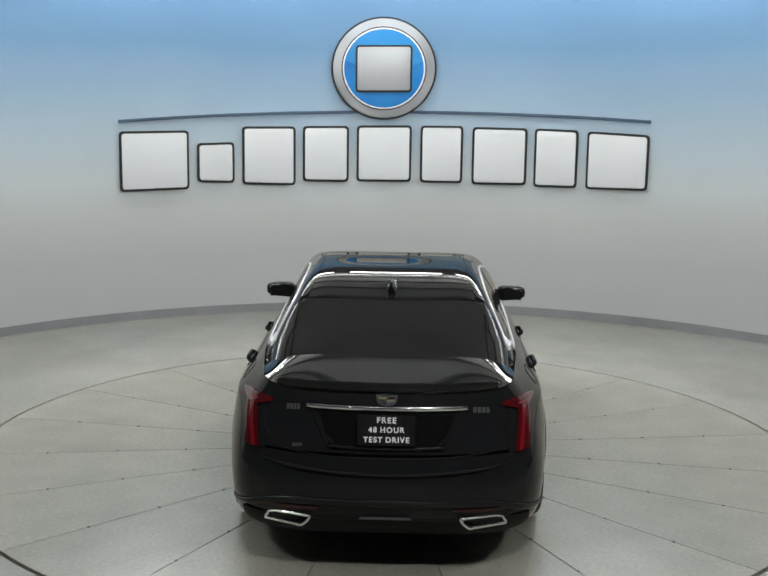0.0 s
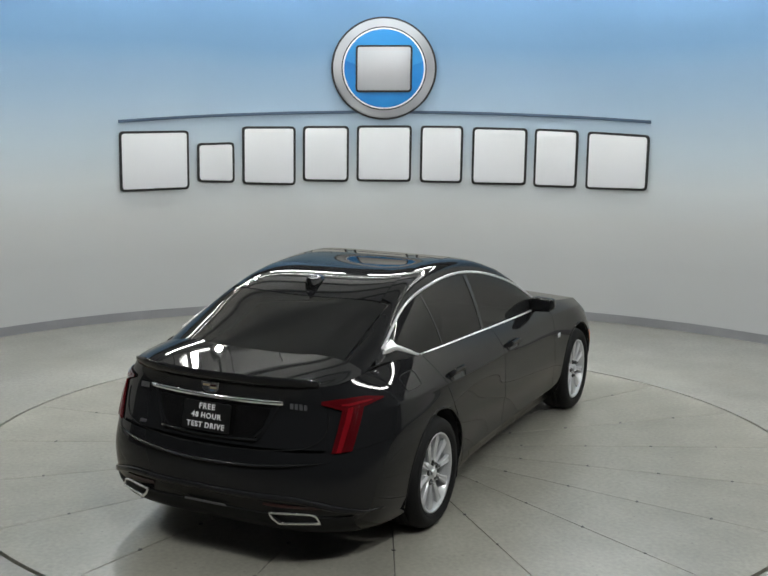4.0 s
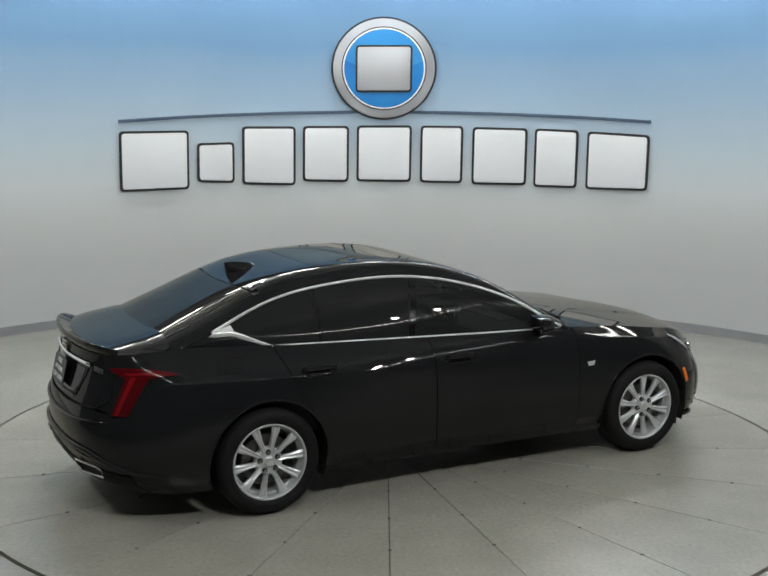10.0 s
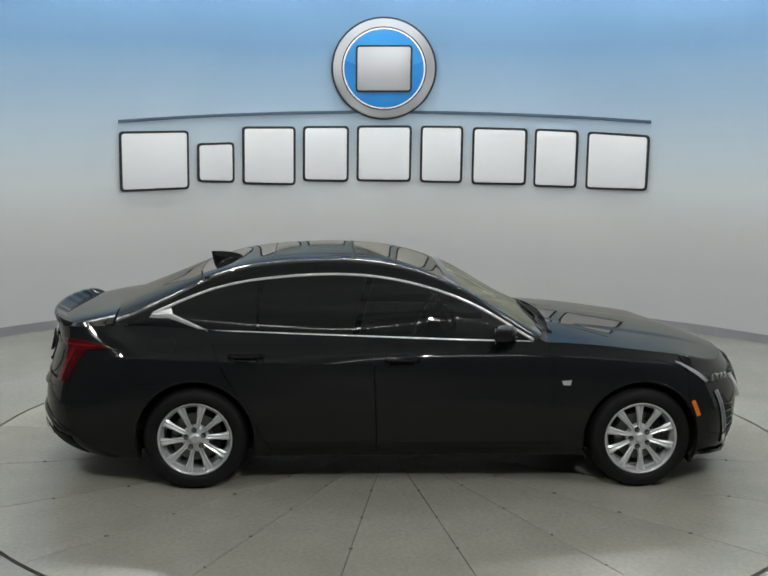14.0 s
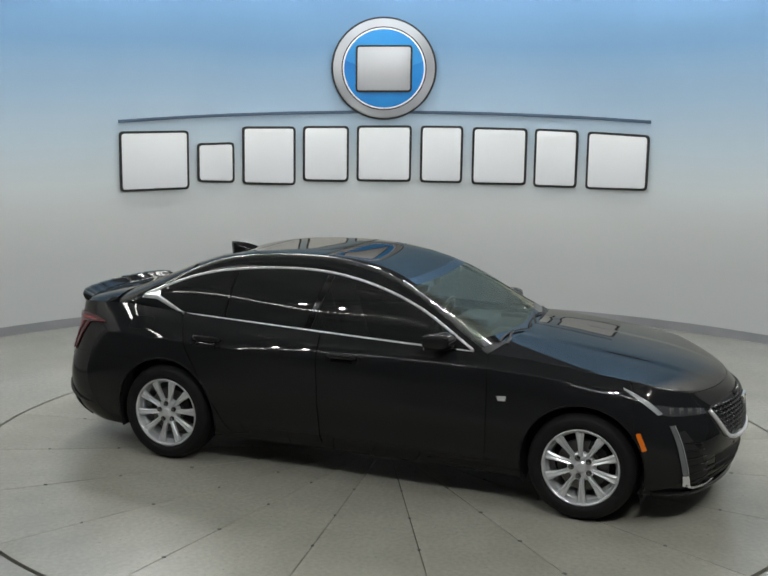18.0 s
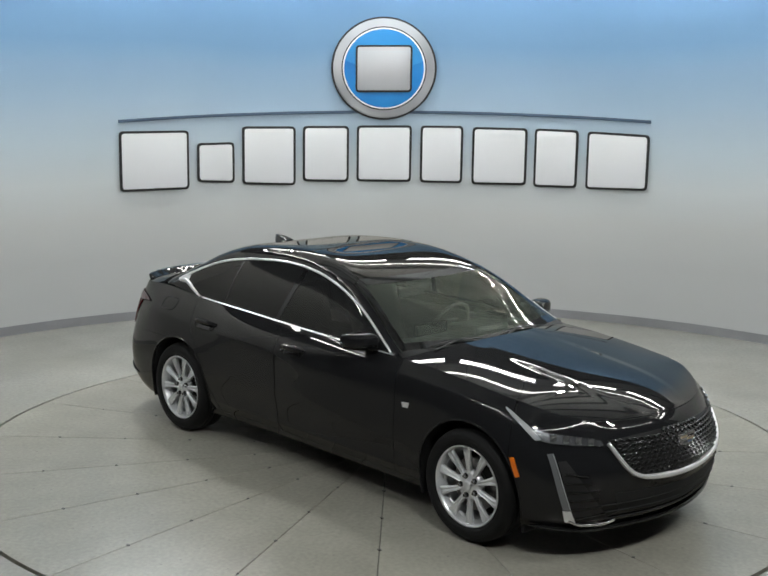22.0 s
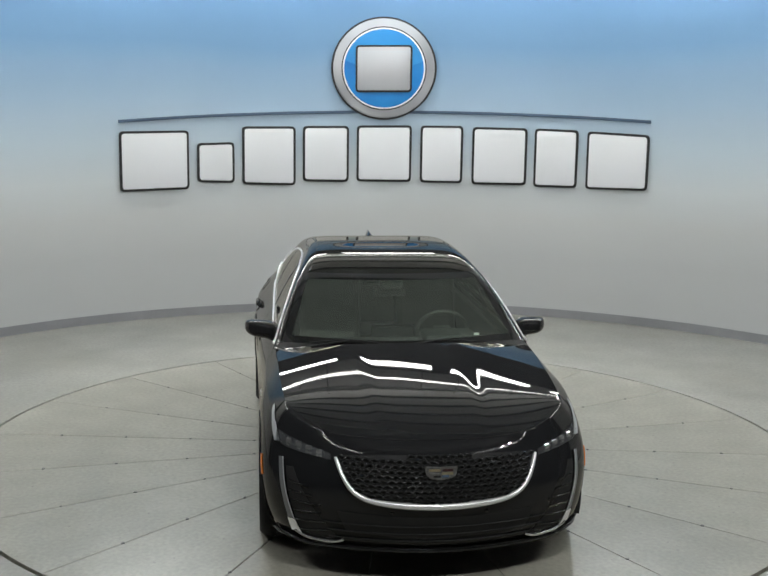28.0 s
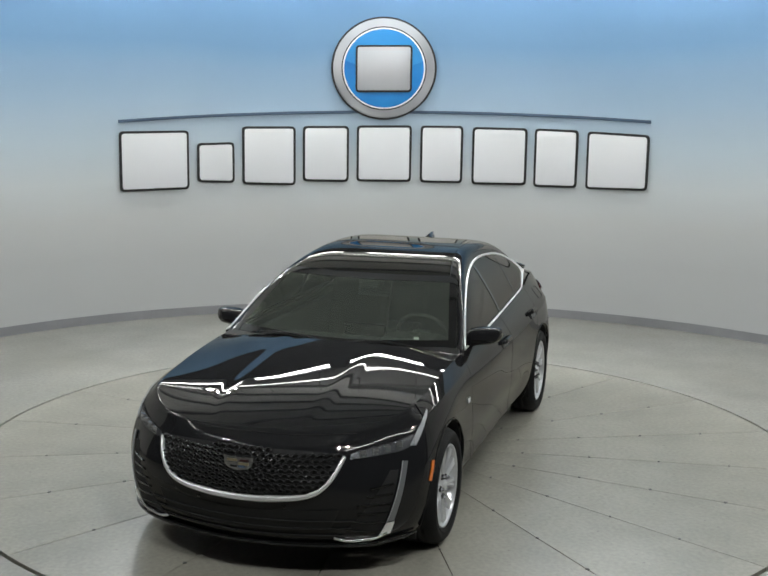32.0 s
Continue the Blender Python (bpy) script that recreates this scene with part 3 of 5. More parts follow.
def build_turntable():
    table = tagged(new("turntable"), "round concrete turntable of pie-shaped slabs set flush in floor", "turntable")
    b = bmesh.new()
    bmesh.ops.create_cone(b, cap_ends=True, segments=96, radius1=TABLE_R - 0.004, radius2=TABLE_R - 0.004, depth=0.05, matrix=Matrix.Translation((0, 0, -0.035)))
    part("base", b, JOINT, table, "dark base below the slabs")
    b = bmesh.new()
    bmesh.ops.create_cone(b, cap_ends=True, segments=48, radius1=0.35, radius2=0.35, depth=0.05, matrix=Matrix.Translation((0, 0, -0.025)))
    part("hub", b, CONCRETE, table, "round concrete hub")
    me = slab_mesh()
    plug = bmesh.new()
    bmesh.ops.create_cone(plug, cap_ends=True, segments=10, radius1=0.011, radius2=0.009, depth=0.006)
    pm = bpy.data.meshes.new("plug")
    plug.to_mesh(pm), plug.free()
    pm.materials.append(JOINT)
    rnd = random.Random(4)
    for i in range(20):
        shared("slab", me, table, pose(0, 0, 0, 0, 0, 8.6 + 18 * i))
        for r in (1.0, 1.48, 1.97, 2.46):
            a = radians(8.6 + 18 * i)
            shared("plug", pm, table, Matrix.Translation((r * math.cos(a), r * math.sin(a), 0.0005)) @ Matrix.Diagonal((rnd.uniform(0.8, 1.6), rnd.uniform(0.7, 1.3), 1, 1)))
    return table


build_room()
build_lights()
build_sign()
turntable = build_turntable()


# ---------------------------------------------------------------- the car: shape
# x forward, y to the car's left (built for one side and mirrored), z up; origin between the axles on the floor.
# Six feature lines run round the body from the tail's middle to the nose's middle.
LINE_0 = [(-2.42, 0, .225), (-2.39, .40, .215), (-2.28, .66, .205), (-2.08, .815, .20), (-1.86, .865, .20), (-1.47, .875, .20), (-.60, .835, .208),
          (.30, .835, .208), (1.00, .845, .208), (1.47, .865, .20), (1.80, .855, .20), (2.00, .75, .19), (2.14, .52, .18), (2.24, 0, .18)]
LINE_1 = [(-2.535, 0, .325), (-2.505, .40, .315), (-2.40, .67, .305), (-2.19, .84, .30), (-1.88, .895, .30), (-1.47, .91, .30), (-.60, .882, .298),
          (.30, .882, .298), (1.00, .886, .298), (1.47, .905, .30), (1.82, .895, .29), (2.04, .785, .28), (2.20, .53, .27), (2.31, 0, .27)]
LINE_2 = [(-2.57, 0, .50), (-2.535, .40, .50), (-2.43, .68, .50), (-2.235, .85, .50), (-1.88, .918, .50), (-1.47, .937, .50), (-.60, .925, .47),
          (.30, .922, .465), (1.00, .920, .46), (1.47, .93, .50), (1.83, .92, .48), (2.04, .812, .46), (2.235, .54, .46), (2.345, 0, .46)]
LINE_3 = [(-2.55, 0, .68), (-2.51, .40, .68), (-2.395, .68, .68), (-2.21, .832, .69), (-1.88, .908, .70), (-1.47, .932, .70), (-.60, .923, .68),
          (.30, .919, .67), (1.00, .913, .66), (1.47, .932, .68), (1.82, .91, .64), (2.00, .82, .60), (2.215, .54, .60), (2.335, 0, .60)]
LINE_4 = [(-2.49, 0, .90), (-2.445, .40, .895), (-2.34, .665, .89), (-2.175, .785, .885), (-1.88, .85, .895), (-1.47, .882, .885), (-.60, .902, .865),
          (.30, .903, .858), (1.00, .893, .845), (1.47, .897, .828), (1.79, .862, .782), (1.94, .80, .728), (2.15, .535, .716), (2.288, 0, .728)]
LINE_5 = [(-2.49, 0, 1.032), (-2.445, .40, 1.031), (-2.335, .61, 1.034), (-2.18, .69, 1.045), (-1.88, .725, 1.058), (-1.47, .765, 1.045), (-.60, .80, 1.015),
          (.30, .825, .988), (1.00, .815, .966), (1.47, .803, .919), (1.74, .785, .884), (1.88, .74, .852), (2.10, .50, .797), (2.20, 0, .802)]


def smoothstep(x, a, b):
    t = np.clip((x - a) / (b - a), 0, 1)
    return t * t * (3 - 2 * t)


def closed_line(pts):
    """A smooth line through a half outline, meeting its mirror image squarely at both ends."""
    p = np.array(pts, float)
    flip = np.array((1, -1, 1))
    full = np.vstack(((p[1:4] * flip)[::-1], p, (p[-4:-1] * flip)[::-1]))
    n = len(p)
    s = nspline(np.arange(-3, n + 3), full)
    return lambda u: s(np.asarray(u) * (n - 1))


LINES = [closed_line(l) for l in (LINE_0, LINE_1, LINE_2, LINE_3, LINE_4, LINE_5)]


def body(s, h):
    """The body side: s from tail (0) to nose (1), h from the lower edge (0) to the shoulder (1); arrays of one shape."""
    s, h = np.asarray(s, float), np.asarray(h, float)
    flat = np.stack([l(s.ravel()) for l in LINES])
    # blending across the six lines with a natural spline in h
    ks = np.arange(6.0)
    base = nspline(ks, np.eye(6))(h.ravel() * 5)
    p = np.einsum("nk,knc->nc", base, flat)
    # shoulder crease from the tail lamp over the rear wheel into the door, and the crease along the doors' foot
    x, hh = p[:, 0], h.ravel()
    side = np.where(s.ravel() > 0.5, smoothstep(-x, -1.95, -1.6), smoothstep(x, -2.2, -2.0))
    haunch = smoothstep(x, -2.2, -1.9) * (1 - smoothstep(x, -1.1, 0.3))
    p[:, 1] += 0.019 * haunch * np.exp(-np.abs(hh - 0.775) / 0.07)
    front = smoothstep(x, 0.6, 1.1) * (1 - smoothstep(x, 1.65, 1.9))
    p[:, 1] += 0.010 * front * np.exp(-np.abs(hh - 0.86) / 0.06)
    foot = smoothstep(x, -1.15, -0.7) * (1 - smoothstep(x, 0.8, 1.2))
    p[:, 1] += foot * (0.016 * np.exp(-np.abs(hh - 0.235) / 0.05) - 0.010 * np.exp(-((hh - 0.36) / 0.09) ** 2)) * side
    return p.reshape(*s.shape, 3)


S_FINE = np.linspace(0, 1, 2001)
X_AT = LINES[3](S_FINE)[:, 0]


def s_at(x):
    """Parameter where the waist line passes x."""
    return np.interp(x, X_AT, S_FINE)


def block(s0, s1, h0, h1, ni, nj):
    """A grid on the body side; the borders s0, s1 may be functions of h."""
    h = np.linspace(h0, h1, nj)
    a = np.array([s0(v) if callable(s0) else s0 for v in h])
    b = np.array([s1(v) if callable(s1) else s1 for v in h])
    u = np.linspace(0, 1, ni)[:, None]
    s = a[None] * (1 - u) + b[None] * u
    return body(s, np.broadcast_to(h, s.shape))


# belt and rail of the cabin
rail_y = curve1([(.90, .855), (.778, .829), (.45, .745), (.10, .665), (-.4, .592), (-.9, .585), (-1.415, .622), (-1.78, .682), (-2.05, .69), (-2.2, .69)])
rail_z = curve1([(.90, .915), (.778, .972), (.45, 1.160), (.10, 1.297), (-.4, 1.380), (-.9, 1.366), (-1.415, 1.272), (-1.78, 1.122), (-2.05, 1.018), (-2.25, 0.965)])
top_z = curve1([(1.0, .935), (.90, .985), (.55, 1.168), (.18, 1.350), (-.05, 1.427), (-.4, 1.475), (-.8, 1.473), (-1.17, 1.433), (-1.45, 1.358), (-1.75, 1.240), (-2.08, 1.105), (-2.25, 1.03)])
_l5 = LINES[5](S_FINE)
belt_y = lambda x: np.interp(x, _l5[:, 0], _l5[:, 1])
belt_z = lambda x: np.interp(x, _l5[:, 0], _l5[:, 2])


def side_y(x, z):
    """The cabin's side between belt and rail."""
    zb, zr = belt_z(x), rail_z(x)
    u = np.clip((z - zb) / np.maximum(zr - zb, 0.03), -0.3, 1.2)
    return belt_y(x) - 0.012 + (rail_y(x) - belt_y(x) + 0.012) * u + 0.022 * u * (1 - u) * 4 * 0.6


def roof(x, d):
    """The cabin's top: d metres inwards from the rail, up to the middle line."""
    yr, zr, zc = rail_y(x), rail_z(x), top_z(x)
    d = np.minimum(d, yr)
    lift = 0.072 - 0.040 * smoothstep(x, 0.15, 0.6) - 0.040 * smoothstep(-x, 1.05, 1.7)
    e = lift * (1 - np.exp(-d / 0.030))
    full = lift * (1 - np.exp(-yr / 0.030))
    v = d / yr
    bulge = 6.5 - 3.0 * smoothstep(x, 0.25, 0.75) - 2.9 * smoothstep(-x, 1.2, 1.7)
    z = zr + e + (zc - zr - full) * (1 - (1 - v) ** bulge)
    return np.stack((x + 0 * d, yr - d, z), -1)


def roof_grid(x0, x1, d0, d1, ni, nj, bow0=0.0, bow1=0.0):
    """Cabin top from x0 to x1 (bowed forwards in the middle by bow0, bow1), d0 to d1 from the rail; full width when d1 is None."""
    u = np.linspace(0, 1, ni)[:, None]
    v = np.linspace(-1, 1, nj)[None] if d1 is None else np.linspace(0, 1, nj)[None]
    if d1 is None:
        def place(xs):
            half = rail_y(xs.ravel()).reshape(xs.shape) - (d0(xs) if callable(d0) else d0)
            return half * v, half
        xs = (x0 * (1 - u) + x1 * u) + 0 * v
        y, half = place(xs)
        k = 1 - (y / half) ** 2
        xs = (x0 + bow0 * k) * (1 - u) + (x1 + bow1 * k) * u
        half = rail_y(xs.ravel()).reshape(xs.shape) - (d0(xs) if callable(d0) else d0)
        y = half * v
        d = rail_y(xs.ravel()).reshape(xs.shape) - np.abs(y)
        g = roof(xs.ravel(), d.ravel()).reshape(*xs.shape, 3)
        g[..., 1] = y
        return g
    xs = (x0 * (1 - u) + x1 * u) + 0 * v
    lo = d0(xs) if callable(d0) else d0 + 0 * xs
    hi = d1(xs) if callable(d1) else d1 + 0 * xs
    d = lo * (1 - v) + hi * v
    return roof(xs.ravel(), d.ravel()).reshape(*xs.shape, 3)


def coons(c0, c1, d0, d1, ease=0.0):
    """Grid filled between four edge curves: c0, c1 run along u (at v = 0, 1), d0, d1 along v (at u = 0, 1)."""
    c0, c1, d0, d1 = (np.asarray(c, float) for c in (c0, c1, d0, d1))
    ni, nj = len(c0), len(d0)
    u, v = np.linspace(0, 1, ni)[:, None, None], np.linspace(0, 1, nj)[None, :, None]
    if ease:     # heights level out towards the second edge, so that a mirrored half joins without a ridge
        v = np.concatenate((1 - (1 - v) ** 2, v, 1 - (1 - v) ** ease), -1)
    ruled = (1 - v) * c0[:, None] + v * c1[:, None] + (1 - u) * d0[None] + u * d1[None]
    return ruled - ((1 - u) * (1 - v) * c0[0] + u * (1 - v) * c0[-1] + (1 - u) * v * c1[0] + u * v * c1[-1])


hood_mid = curve1([(2.20, .802), (2.10, .836), (1.90, .885), (1.60, .931), (1.25, .979), (.90, 1.029), (.80, 1.043), (.70, 1.057)])


def ws_edge(x):
    """Width of the painted rail: broad along the roof, slim along the front pillar."""
    return 0.112 - 0.062 * smoothstep(x, 0.150, 0.205)


def hood_grid(inset=0.0, n=70, m=41):
    """The bonnet, full width: shoulder lines at both sides, cowl edge behind, nose line before it."""
    s0, s1 = float(s_at(0.84)), 11.9 / 13
    edge = LINES[5](np.linspace(s0, s1, n))
    nose = LINES[5](np.linspace(s1, 1, m))
    cowl_y = np.linspace(1, 0, m)
    cowl = np.stack((edge[0, 0] + 0.10 * (1 - cowl_y ** 2), edge[0, 1] * cowl_y, edge[0, 2] + (hood_mid(edge[0, 0] + 0.10) - edge[0, 2]) * (1 - cowl_y ** 2)), -1)
    xm = np.linspace(cowl[-1, 0], nose[-1, 0], n)
    mid = np.stack((xm, 0 * xm, hood_mid(xm)), -1)
    mid[-1] = nose[-1]
    g = coons(edge, mid, cowl, nose, 2.1)
    u = np.linspace(0, 1, n)[:, None]
    v = np.linspace(0, 1, m)[None]
    # long swells and two soft creases
    rise = 1 - (1 - v) ** 4
    across = (rise, rise * (1 - v) ** 2, rise * (1 - v) ** 4, smoothstep(v, 0.56, 0.68))
    along = [np.sin(k * math.pi * u) for k in (1, 2, 3, 4)] + [(1 - u) ** 3]
    swell = ((0.004, 0.0, 0.0, 0.0060), (0.0, 0.0, 0.0, -0.0004), (0.0, 0.0, 0.0, 0.0), (0.0, 0.0, 0.0, 0.0), (0.0, 0.0, 0.0, -0.0033))
    for f, row in zip(along, swell):
        for q, c in zip(across, row):
            g[..., 2] += c * f * q
    return g


def deck_grid(n=24, m=31):
    """The boot lid's top, from below the rear window to its lip."""
    s0, s1 = 1.7 / 13, 3.4 / 13
    lip = LINES[5](np.linspace(0, s0, m))[::-1]
    edge = LINES[5](np.linspace(s1, s0, n))
    front_y = np.linspace(1, 0, m)
    front = np.stack((edge[0, 0] + 0.05 + 0 * front_y, edge[0, 1] * front_y, edge[0, 2] + (1.122 - edge[0, 2]) * (1 - front_y ** 7)), -1)
    front[0] = edge[0]
    xm = np.linspace(front[-1, 0], lip[-1, 0], n)
    mid = np.stack((xm, 0 * xm, np.linspace(front[-1, 2], lip[-1, 2], n) - 0.0 * np.sin(np.linspace(0, math.pi, n))), -1)
    return coons(edge, mid, front, lip, 4.0)


def both(g):
    """A half grid (last column on the middle line) completed to full width."""
    r = g[:, ::-1][:, 1:].copy()
    r[..., 1] *= -1
    return np.concatenate((g, r), 1)


# a fine stand-in of the whole skin, used only to lay lamps, trims and seams on it
from mathutils.bvhtree import BVHTree
_skin = bmesh.new()
for _m in (False, True):
    grid_bm(body(*np.meshgrid(np.linspace(0, 1, 300), np.linspace(0, 1, 70), indexing="ij")), _m, bm=_skin, flip=True)
grid_bm(both(hood_grid()), bm=_skin), grid_bm(both(deck_grid()), bm=_skin)
_skin.normal_update()
SKIN = BVHTree.FromBMesh(_skin)
_skin.free()


def on_skin(p, off=0.0):
    q, n, _, _ = SKIN.find_nearest(Vector(p))
    out = Vector((q.x, q.y, 0)).normalized()
    if n.dot(Vector((q.x * 0.25, q.y, 0.5 * (q.z - 0.6)))) < 0:
        n = -n
    return q + n * off


def on_front(y, z, off=0.0):
    q, n, _, _ = SKIN.ray_cast(Vector((3.2, y, z)), Vector((-1, 0, 0)))
    return q + (n if n.x > 0 else -n) * off


def on_rear(y, z, off=0.0):
    q, n, _, _ = SKIN.ray_cast(Vector((-3.4, y, z)), Vector((1, 0, 0)))
    return q + (n if n.x < 0 else -n) * off


def poly(points, n):
    """n points evenly spaced along a polyline."""
    p = np.array(points, float)
    d = np.concatenate(((0,), np.cumsum(np.linalg.norm(np.diff(p, axis=0), axis=1))))
    return np.stack([np.interp(np.linspace(0, d[-1], n), d, p[:, k]) for k in range(p.shape[1])], -1)


def bent(points, n):
    """n points along a smooth curve through points."""
    p = np.array(points, float)
    d = np.concatenate(((0,), np.cumsum(np.linalg.norm(np.diff(p, axis=0), axis=1))))
    return nspline(d, p)(np.linspace(0, d[-1], n))


def laid(low, high, off, n=24, m=6, smooth=False):
    """A patch between two 3D lines, laid on the skin at off metres above it."""
    f = bent if smooth else poly
    a, b = f(low, n), f(high, n)
    g = np.zeros((n, m, 3))
    for i in range(n):
        for j in range(m):
            g[i, j] = on_skin(a[i] * (1 - j / (m - 1)) + b[i] * j / (m - 1), off)
    return g


def mirror_of(p):
    return [(x, -y, z) for x, y, z in p]


def ribbon(points, n, off, w, h, smooth=True, up=(0, 0, 1), closed=False, power=0.6):
    f = bent if smooth else poly
    return tube([on_skin(p, off) for p in f(points, n)], w, h, 8, closed, up, power)


def lip_y(x, z):
    """Half width of the body side at x, z."""
    q, n, _, _ = SKIN.ray_cast(Vector((x, 2.0, z)), Vector((0, -1, 0)))
    return q.y if q else 0.86


ARCHES = ((1.4735, 0.345, 0.388), (-1.4735, 0.345, 0.388))


# ---------------------------------------------------------------- the car: parts
def wheel_thing(car, x, side, turn):
    """A wheel: tyre, rim with ten spokes, cap, nuts, brake disc and caliper."""
    hub = part("wheel", lathe([(0.0, -0.075), (0.075, -0.075), (0.075, -0.16), (0.0, -0.16)], 24), IRON, car, "silver ten-spoke alloy wheel with black tyre")
    hub.matrix_basis = pose(x, side * 0.925, 0.339) @ (Matrix() if side > 0 else pose(0, 0, 0, 0, 0, 180)) @ pose(0, 0, 0, 0, turn, 0)
    # built facing +y; the outer face lies at y = 0
    b = lathe([(0.242, -0.014), (0.250, -0.006), (0.262, 0.001), (0.280, 0.005), (0.300, 0.004), (0.318, -0.006), (0.331, -0.026), (0.338, -0.052), (0.339, -0.075), (0.333, -0.078), (0.333, -0.086), (0.339, -0.089),
               (0.339, -0.120), (0.333, -0.123), (0.333, -0.131), (0.339, -0.134), (0.339, -0.180), (0.335, -0.205), (0.32, -0.232), (0.29, -0.24), (0.235, -0.232)], 96)
    part("tyre", b, RUBBER, hub, "black rubber tyre", smooth=True)
    for r0 in (0.2665, 0.3035):
        part("tyre_ring", lathe([(r0 - 0.002, 0.0015), (r0, 0.0055), (r0 + 0.002, 0.0015)], 96), RUBBER, hub, "raised ring on the tyre wall", smooth=True)
    b = lathe([(0.216, -0.055), (0.223, -0.030), (0.231, -0.012), (0.237, -0.006), (0.2425, -0.008), (0.2445, -0.016), (0.240, -0.03), (0.226, -0.06), (0.218, -0.10), (0.212, -0.20), (0.22, -0.22)], 96)
    lathe([(0.216, -0.055), (0.209, -0.06), (0.206, -0.085), (0.205, -0.2)], 96, bm=b)
    part("rim", b, ALLOY, hub, "silver rim", smooth=True)
    # one spoke, widening outwards, with a raised middle
    sp = bmesh.new()
    rows = []
    for r, w, y, t in ((0.045, 0.0165, -0.032, 0.030), (0.075, 0.0150, -0.031, 0.030), (0.115, 0.0155, -0.026, 0.028), (0.160, 0.0190, -0.021, 0.026), (0.202, 0.0255, -0.017, 0.026), (0.224, 0.0290, -0.019, 0.026)):
        rows.append([sp.verts.new((r, y - t, -w * 0.9)), sp.verts.new((r, y - 0.007, -w)), sp.verts.new((r, y, -w * 0.55)), sp.verts.new((r, y - 0.006, 0)), sp.verts.new((r, y, w * 0.55)), sp.verts.new((r, y - 0.007, w)), sp.verts.new((r, y - t, w * 0.9))])
    for a, c in zip(rows, rows[1:]):
        for j in range(7):
            sp.faces.new((a[j], c[j], c[(j + 1) % 7], a[(j + 1) % 7]))
    sp.faces.new(rows[0]), sp.faces.new(rows[-1][::-1])
    bmesh.ops.recalc_face_normals(sp, faces=sp.faces)
    me = bpy.data.meshes.new("spoke")
    sp.to_mesh(me), sp.free()
    me.materials.append(ALLOY)
    for i in range(10):
        shared("spoke", me, hub, pose(0, 0, 0, 0, 36 * i, 0))
    b = lathe([(0.0, -0.020), (0.030, -0.021), (0.034, -0.026), (0.040, -0.030), (0.070, -0.034), (0.088, -0.040), (0.090, -0.075)], 40)
    part("hub_face", b, ALLOY, hub, smooth=True)
    part("centre_cap", lathe([(0.0, -0.013), (0.024, -0.0135), (0.030, -0.017), (0.031, -0.026)], 32), ALLOY, hub, "silver centre cap", smooth=True)
    nm = bmesh.new()
    bmesh.ops.create_cone(nm, cap_ends=True, segments=6, radius1=0.0115, radius2=0.009, depth=0.022, matrix=pose(0, 0, 0, -90))
    bmesh.ops.create_cone(nm, cap_ends=True, segments=16, radius1=0.0155, radius2=0.0155, depth=0.006, matrix=pose(0, -0.008, 0, -90))
    me = bpy.data.meshes.new("lug_nut")
    nm.to_mesh(me), nm.free()
    me.materials.append(STEEL)
    # black discs stand in for the shade in each nut's recess
    b = bmesh.new()
    bmesh.ops.create_cone(b, cap_ends=True, segments=20, radius1=0.0175, radius2=0.0175, depth=0.008, matrix=pose(0, 0, 0, -90))
    wm = bpy.data.meshes.new("nut_shade_disc")
    b.to_mesh(wm), b.free()
    wm.materials.append(TRIM)
    for i in range(5):
        a = radians(72 * i + 18)
        shared("nut_shade_disc", wm, hub, Matrix.Translation((0.060 * math.cos(a), -0.031, 0.060 * math.sin(a))))
        shared("lug_nut", me, hub, Matrix.Translation((0.060 * math.cos(a), -0.020, 0.060 * math.sin(a))))
    part("brake_disc", lathe([(0.08, -0.085), (0.158, -0.085), (0.161, -0.09), (0.161, -0.112), (0.08, -0.115)], 56), IRON, hub, "grey iron brake disc", smooth=False)
    cal = lathe([(0.115, -0.07), (0.170, -0.07), (0.174, -0.075), (0.174, -0.13), (0.115, -0.13), (0.115, -0.07)], 10, a0=150 - turn, a1=215 - turn)
    part("caliper", cal, TRIM, hub, "dark brake caliper")
    return hub


